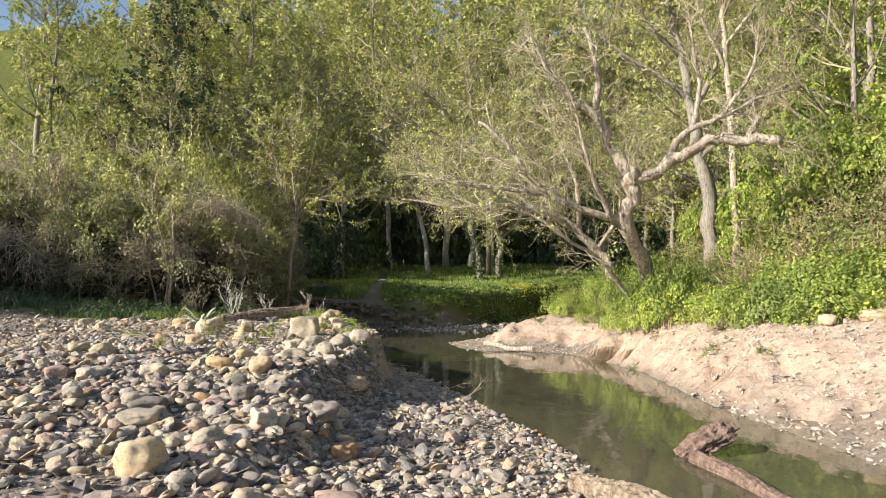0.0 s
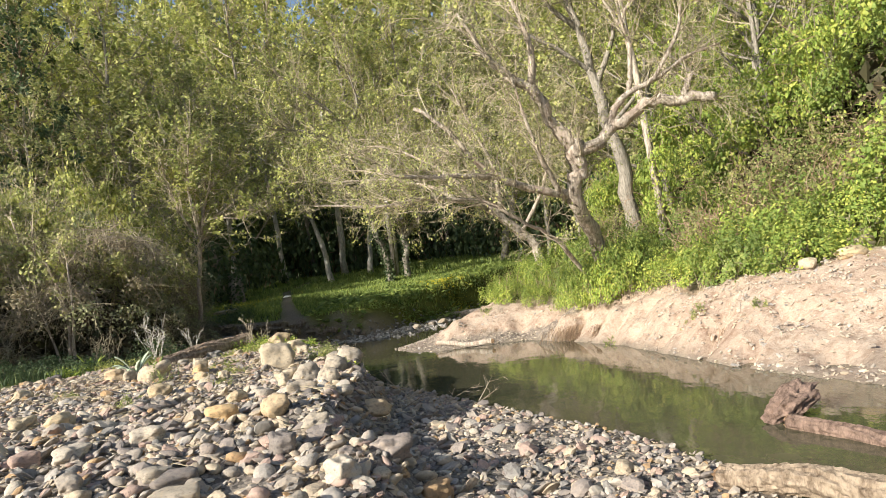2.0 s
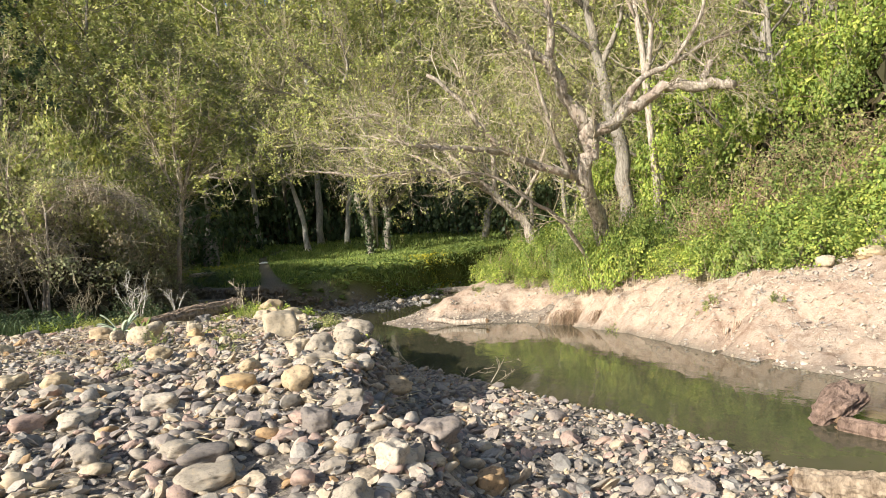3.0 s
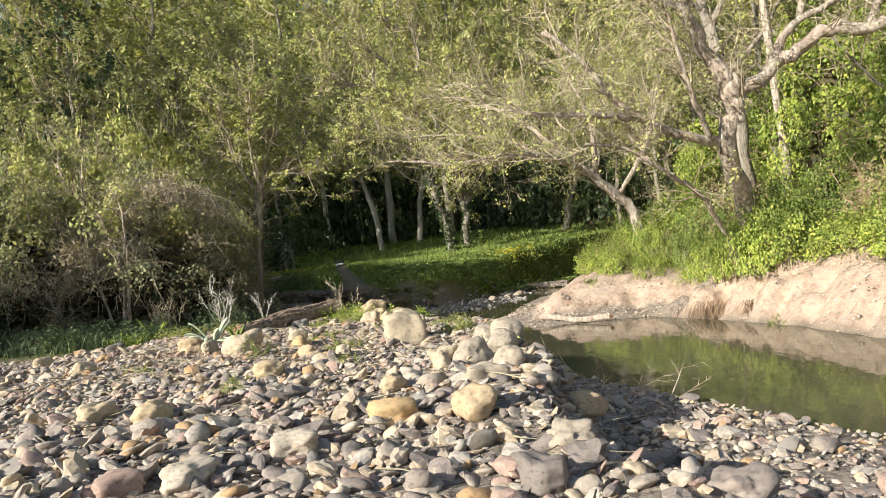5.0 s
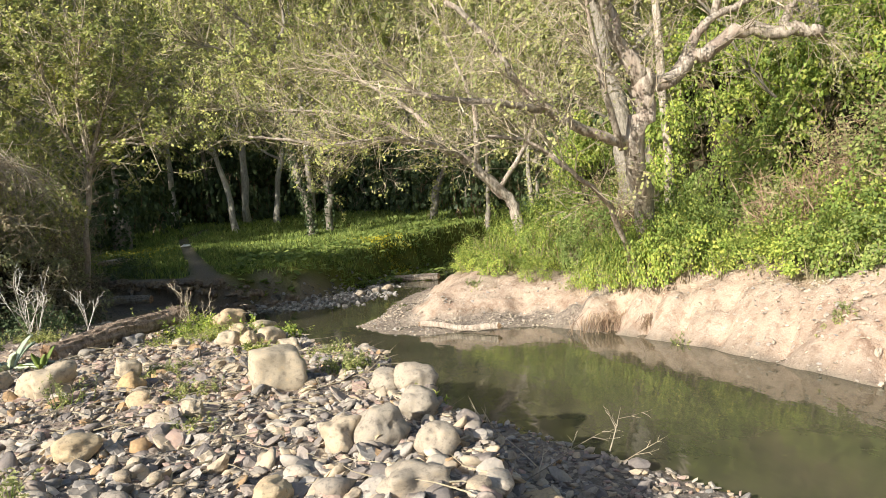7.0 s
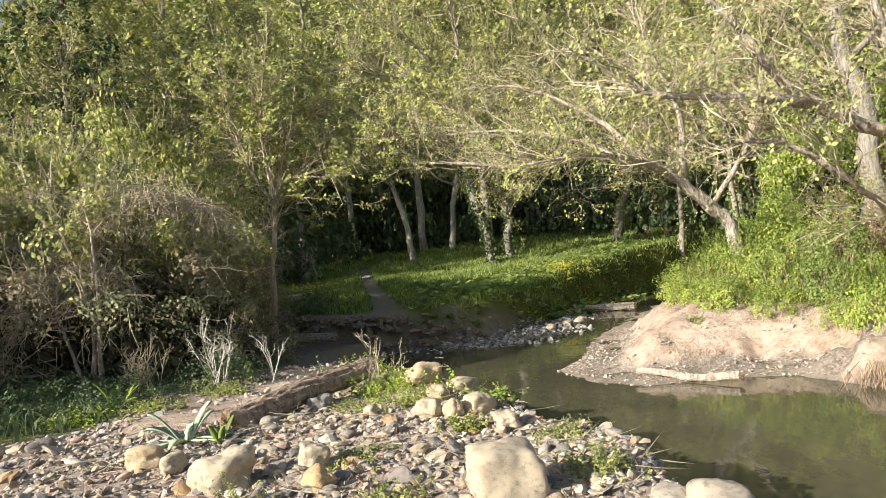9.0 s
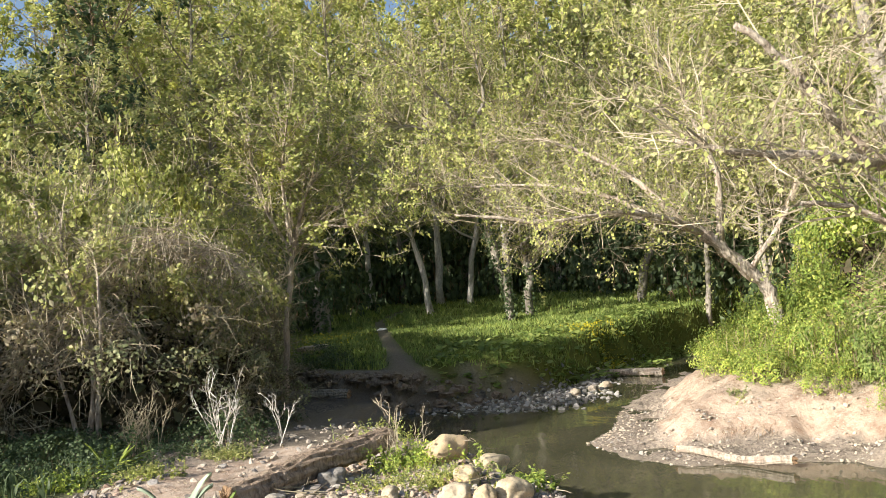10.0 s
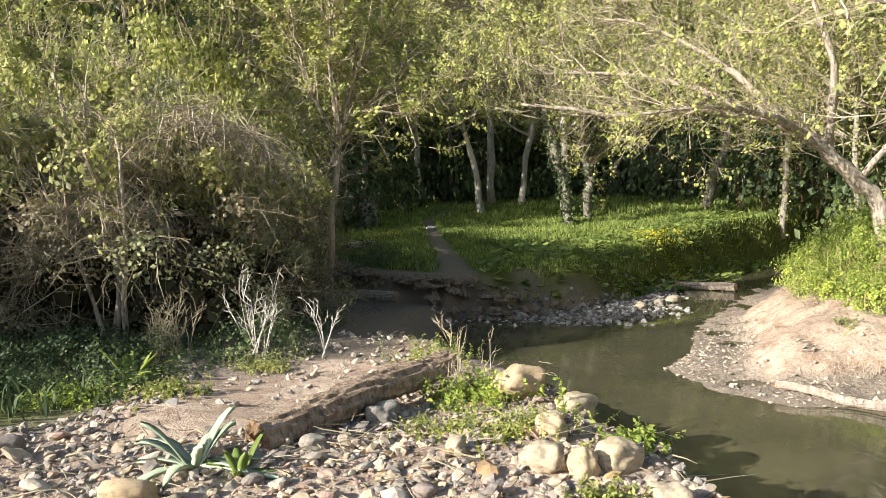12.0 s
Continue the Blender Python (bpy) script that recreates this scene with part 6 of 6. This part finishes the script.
for k, (x, y, w_, h_, shape, mat_, turn) in enumerate(BOULDERS):
    key = (shape, mat_.name, k % 4)
    if key not in cache:
        st_, rg, bx_ = SHAPES[shape]
        cache[key] = rock_mesh("boulder", k * 1.37 + 2, mat_, (0.5, st_[1], 0.5), rg, 4, bx_)
    ob = new("boulder", cache[key])
    colour = {"tan_sandstone": "tan sandstone", "ochre_sandstone": "ochre-stained sandstone", "grey_boulder": "grey", "river_stone": "mottled river"}[mat_.name]
    tagged(ob, "%s %s boulder resting in %s" % (WORDS[shape], colour, "creek gravel" if x < 0 or y > 20 else "the bank" if y > 8 else "wet shingle"), "boulder", "boulders")
    ob.matrix_basis = Matrix.Translation((x, y, height(x, y) + h_ * 0.26)) @ Matrix.Rotation(turn, 4, "Z") @ Matrix.Rotation(0.12 * math.sin(k * 3), 4, "X") @ Matrix.Diagonal((w_ * 0.87, w_ * 0.87, h_ * 0.9, 1))

# ---- shingle: larger stones one by one, then the pebbles ----
PIECES = [rock_mesh("stone", 50 + k * 3.1, M_STONE, (0.5, 0.38, 0.27), 0.3, 2, 0.3 * (k % 3)) for k in range(12)]
for me in PIECES[::2]:
    me.polygons.foreach_set("use_smooth", np.zeros(len(me.polygons), dtype=bool))
rng = np.random.default_rng(71)
made = 0
while made < 300:
    x, y = rng.uniform(-5.2, 0.3), rng.uniform(4.2, 13.0)
    dl = line_gap(np.array([x]), np.array([y]), SHORE_LEFT)[0][0]
    if dl < 0.5 or (x > -1.5 and rng.uniform() < 0.6):
        continue
    s = rng.uniform(0.10, 0.22) if y < 9.5 else rng.uniform(0.07, 0.15)
    ob = new("stone", PIECES[made % 12])
    ob.parent = ground
    ob.matrix_basis = Matrix.Translation((x, y, height(x, y) + s * 0.1)) @ Euler((rng.normal(0, 0.25), rng.normal(0, 0.25), rng.uniform(0, 6.28))).to_matrix().to_4x4() @ Matrix.Diagonal((s, s, s, 1))
    made += 1


def ico(levels):
    bm = bmesh.new()
    bmesh.ops.create_icosphere(bm, subdivisions=levels, radius=0.5)
    v = np.array([v_.co[:] for v_ in bm.verts])
    bm.faces.ensure_lookup_table()
    f = np.array([[w.index for w in f_.verts] for f_ in bm.faces])
    bm.free()
    return v, f


SMALL, LARGE = ico(1), ico(2)


def shingle(name, seed, n, x0, x1, y0, y1, size, keep, mat_, label, flat=0.45, shape=SMALL, smooth=False):
    """Pebbles strewn over a stretch of the plan, each a lump of its own in one mesh."""
    rng = np.random.default_rng(seed)
    ICO_V, ICO_F = shape
    x, y = rng.uniform(x0, x1, n), rng.uniform(y0, y1, n)
    z, cl, mu, gr = land(x, y)
    dl, dr = line_gap(x, y, SHORE_LEFT)[0], line_gap(x, y, SHORE_RIGHT)[0]
    ok = keep(x, y, z, cl, mu, gr, dl, dr, rng)
    x, y, z, dl = x[ok], y[ok], z[ok], dl[ok]
    m = len(x)
    s = size * np.clip(rng.lognormal(0, 0.42, m), 0.4, 1.9)
    sc = np.stack([s, s * rng.uniform(0.55, 0.95, m), s * rng.uniform(flat * 0.6, flat * 1.4, m)], 1)
    k0 = rng.normal(0, 3.0, (m, 1, 3))
    lump = np.sin((ICO_V[None] * k0).sum(-1, keepdims=True) * 2.2 + k0[..., :1] * 5) * 0.22
    v = ICO_V[None] * (1 + lump + rng.uniform(-0.2, 0.2, (m, len(ICO_V), 3)) * (0.45 if len(ICO_V) > 20 else 0.75)) * sc[:, None]
    a, b1, c1 = rng.uniform(0, 6.28, m), rng.normal(0, 0.35, m), rng.normal(0, 0.35, m)
    v[..., 2] += b1[:, None] * v[..., 0] + c1[:, None] * v[..., 1]
    ca, sa = np.cos(a)[:, None], np.sin(a)[:, None]
    vx, vy = v[..., 0] * ca - v[..., 1] * sa, v[..., 0] * sa + v[..., 1] * ca
    v = np.stack([vx + x[:, None], vy + y[:, None], v[..., 2] + (z + sc[:, 2] * 0.25)[:, None]], -1)
    gg = Geo()
    gg.add(v.reshape(-1, 3), (np.arange(m)[:, None, None] * len(ICO_V) + ICO_F[None]).reshape(-1, 3))
    return tagged(new(name, gg.mesh(name, mat_, smooth)), label, "pebbles", kind="stuff")


def left_bar(x, y, z, cl, mu, gr, dl, dr, rng):
    return (z > -0.03) & (dl < dr) & (gr < 0.4) & (cl < 0.75) & (mu < 0.75) & ((y < 15.5) | (dl < 1.0))


shingle("shingle_stones", 81, 6500, -7.5, 1.4, 3.0, 14.0, 0.085, lambda *a: left_bar(*a) & ((a[6] > 0.8) | (a[-1].uniform(0, 1, len(a[0])) < 0.3)) & ((a[1] < 10.5) | (a[-1].uniform(0, 1, len(a[0])) < 0.5)), M_PEBBLE, "grey, tan and pinkish worn river stones on the gravel bar", 0.4, LARGE)
shingle("far_shingle", 90, 3500, -13, 2.0, -3.0, 15.0, 0.10, lambda *a: left_bar(*a) & ((a[0] < -7) | (a[1] < 3.5)), M_PEBBLE, "worn river stones on the outer gravel bar")
shingle("shingle_cobbles", 92, 1500, -6.2, -0.9, 5.2, 10.6, 0.085, lambda *a: left_bar(*a) & (a[6] > 1.2), M_PEBBLE, "larger flattish tan and grey cobbles on the gravel bar", 0.42, LARGE, True)
shingle("shingle_pebbles", 82, 20000, -9.5, 1.6, 2.5, 15.5, 0.05, left_bar, M_PEBBLE, "small mixed grey and tan pebbles on the gravel bar")
shingle("shore_pebbles", 83, 7000, -2.6, 1.5, 4.0, 12.5, 0.035, lambda *a: left_bar(*a) & (a[6] < 2.0), M_PEBBLE, "fine grey shingle sloping to the water")
shingle("bank_rubble", 84, 5500, 2.0, 8.0, 4.0, 13.5, 0.045, lambda x, y, z, cl, mu, gr, dl, dr, r: (z > -0.02) & (dr < dl) & (gr < 0.5), M_CLAYSTONE, "pale rubble and grit on the clay bank")
shingle("bank_rubble", 85, 5000, -0.5, 4.5, 9.5, 18.5, 0.036, lambda x, y, z, cl, mu, gr, dl, dr, r: (z > 0.3) & (dr < dl) & (gr < 0.5), M_CLAYSTONE, "pale crumbs of clay on the bank")
shingle("spit_shingle", 86, 2500, -2.0, 1.5, 16.4, 21.5, 0.035, lambda x, y, z, cl, mu, gr, dl, dr, r: (z > -0.02) & (dr < dl) & (dr < 1.0), M_CLAYSTONE, "fine pale shingle on the low spit")
shingle("riffle_stones", 87, 9000, -5.0, 2.4, 21.0, 30.5, 0.085, lambda x, y, z, cl, mu, gr, dl, dr, r: (z < 0.3) & ((dl < 0.8 * r.uniform(0.1, 1, len(x))) | (np.hypot((x + 2.3 - 0.3 * (y - 23.5)) / 2.1, (y - 23.5) / 2.2) < r.uniform(0.3, 1, len(x)))) & (x > -4.6), M_WETSTONE, "grey stones breaking the shallow riffle", 0.55)
shingle("bank_foot_stones", 88, 900, -5.5, 0.5, 21.8, 27.0, 0.08, lambda x, y, z, cl, mu, gr, dl, dr, r: (z > -0.1) & (z < 0.6) & (dl < 0.9) & (dl < dr), M_WETSTONE, "dark stones at the foot of the far bank")
shingle("trail_stones", 89, 500, -8, -4.5, 14.2, 19.0, 0.06, lambda x, y, z, cl, mu, gr, dl, dr, r: (gr < 0.4) & (dl > 0.5), M_CLAYSTONE, "pale flat stones along the dirt trail")
shingle("fine_pebbles", 93, 9000, -7.0, -2.0, 8.5, 15.0, 0.034, lambda *a: (a[2] > 0.2) & (a[7] > a[6]) & (a[5] < 0.4) & ((a[3] < 0.85) | (a[1] < 13)), M_PEBBLE, "fine gravel and chips on the upper bar")
rng = np.random.default_rng(94)
m = 900
sx, sy = rng.uniform(-6.5, -1.6, m), np.concatenate([rng.uniform(10.3, 14.2, 600), rng.uniform(4.0, 10.3, 300)])
sz = land(sx, sy)[0]
sa = rng.uniform(0, 6.28, m)
gg = Geo()
spray(gg, rng, np.stack([sx, sy, sz + 0.035], 1), np.stack([np.cos(sa), np.sin(sa), rng.normal(0.05, 0.12, m)], 1), rng.uniform(0.08, 0.38, m), rng.uniform(0.003, 0.007, m), 0.25, 0.0)
tagged(new("stick_litter", gg.mesh("stick_litter", M_TWIG)), "scattered dry brown sticks among the pebbles", "sticks", kind="stuff")
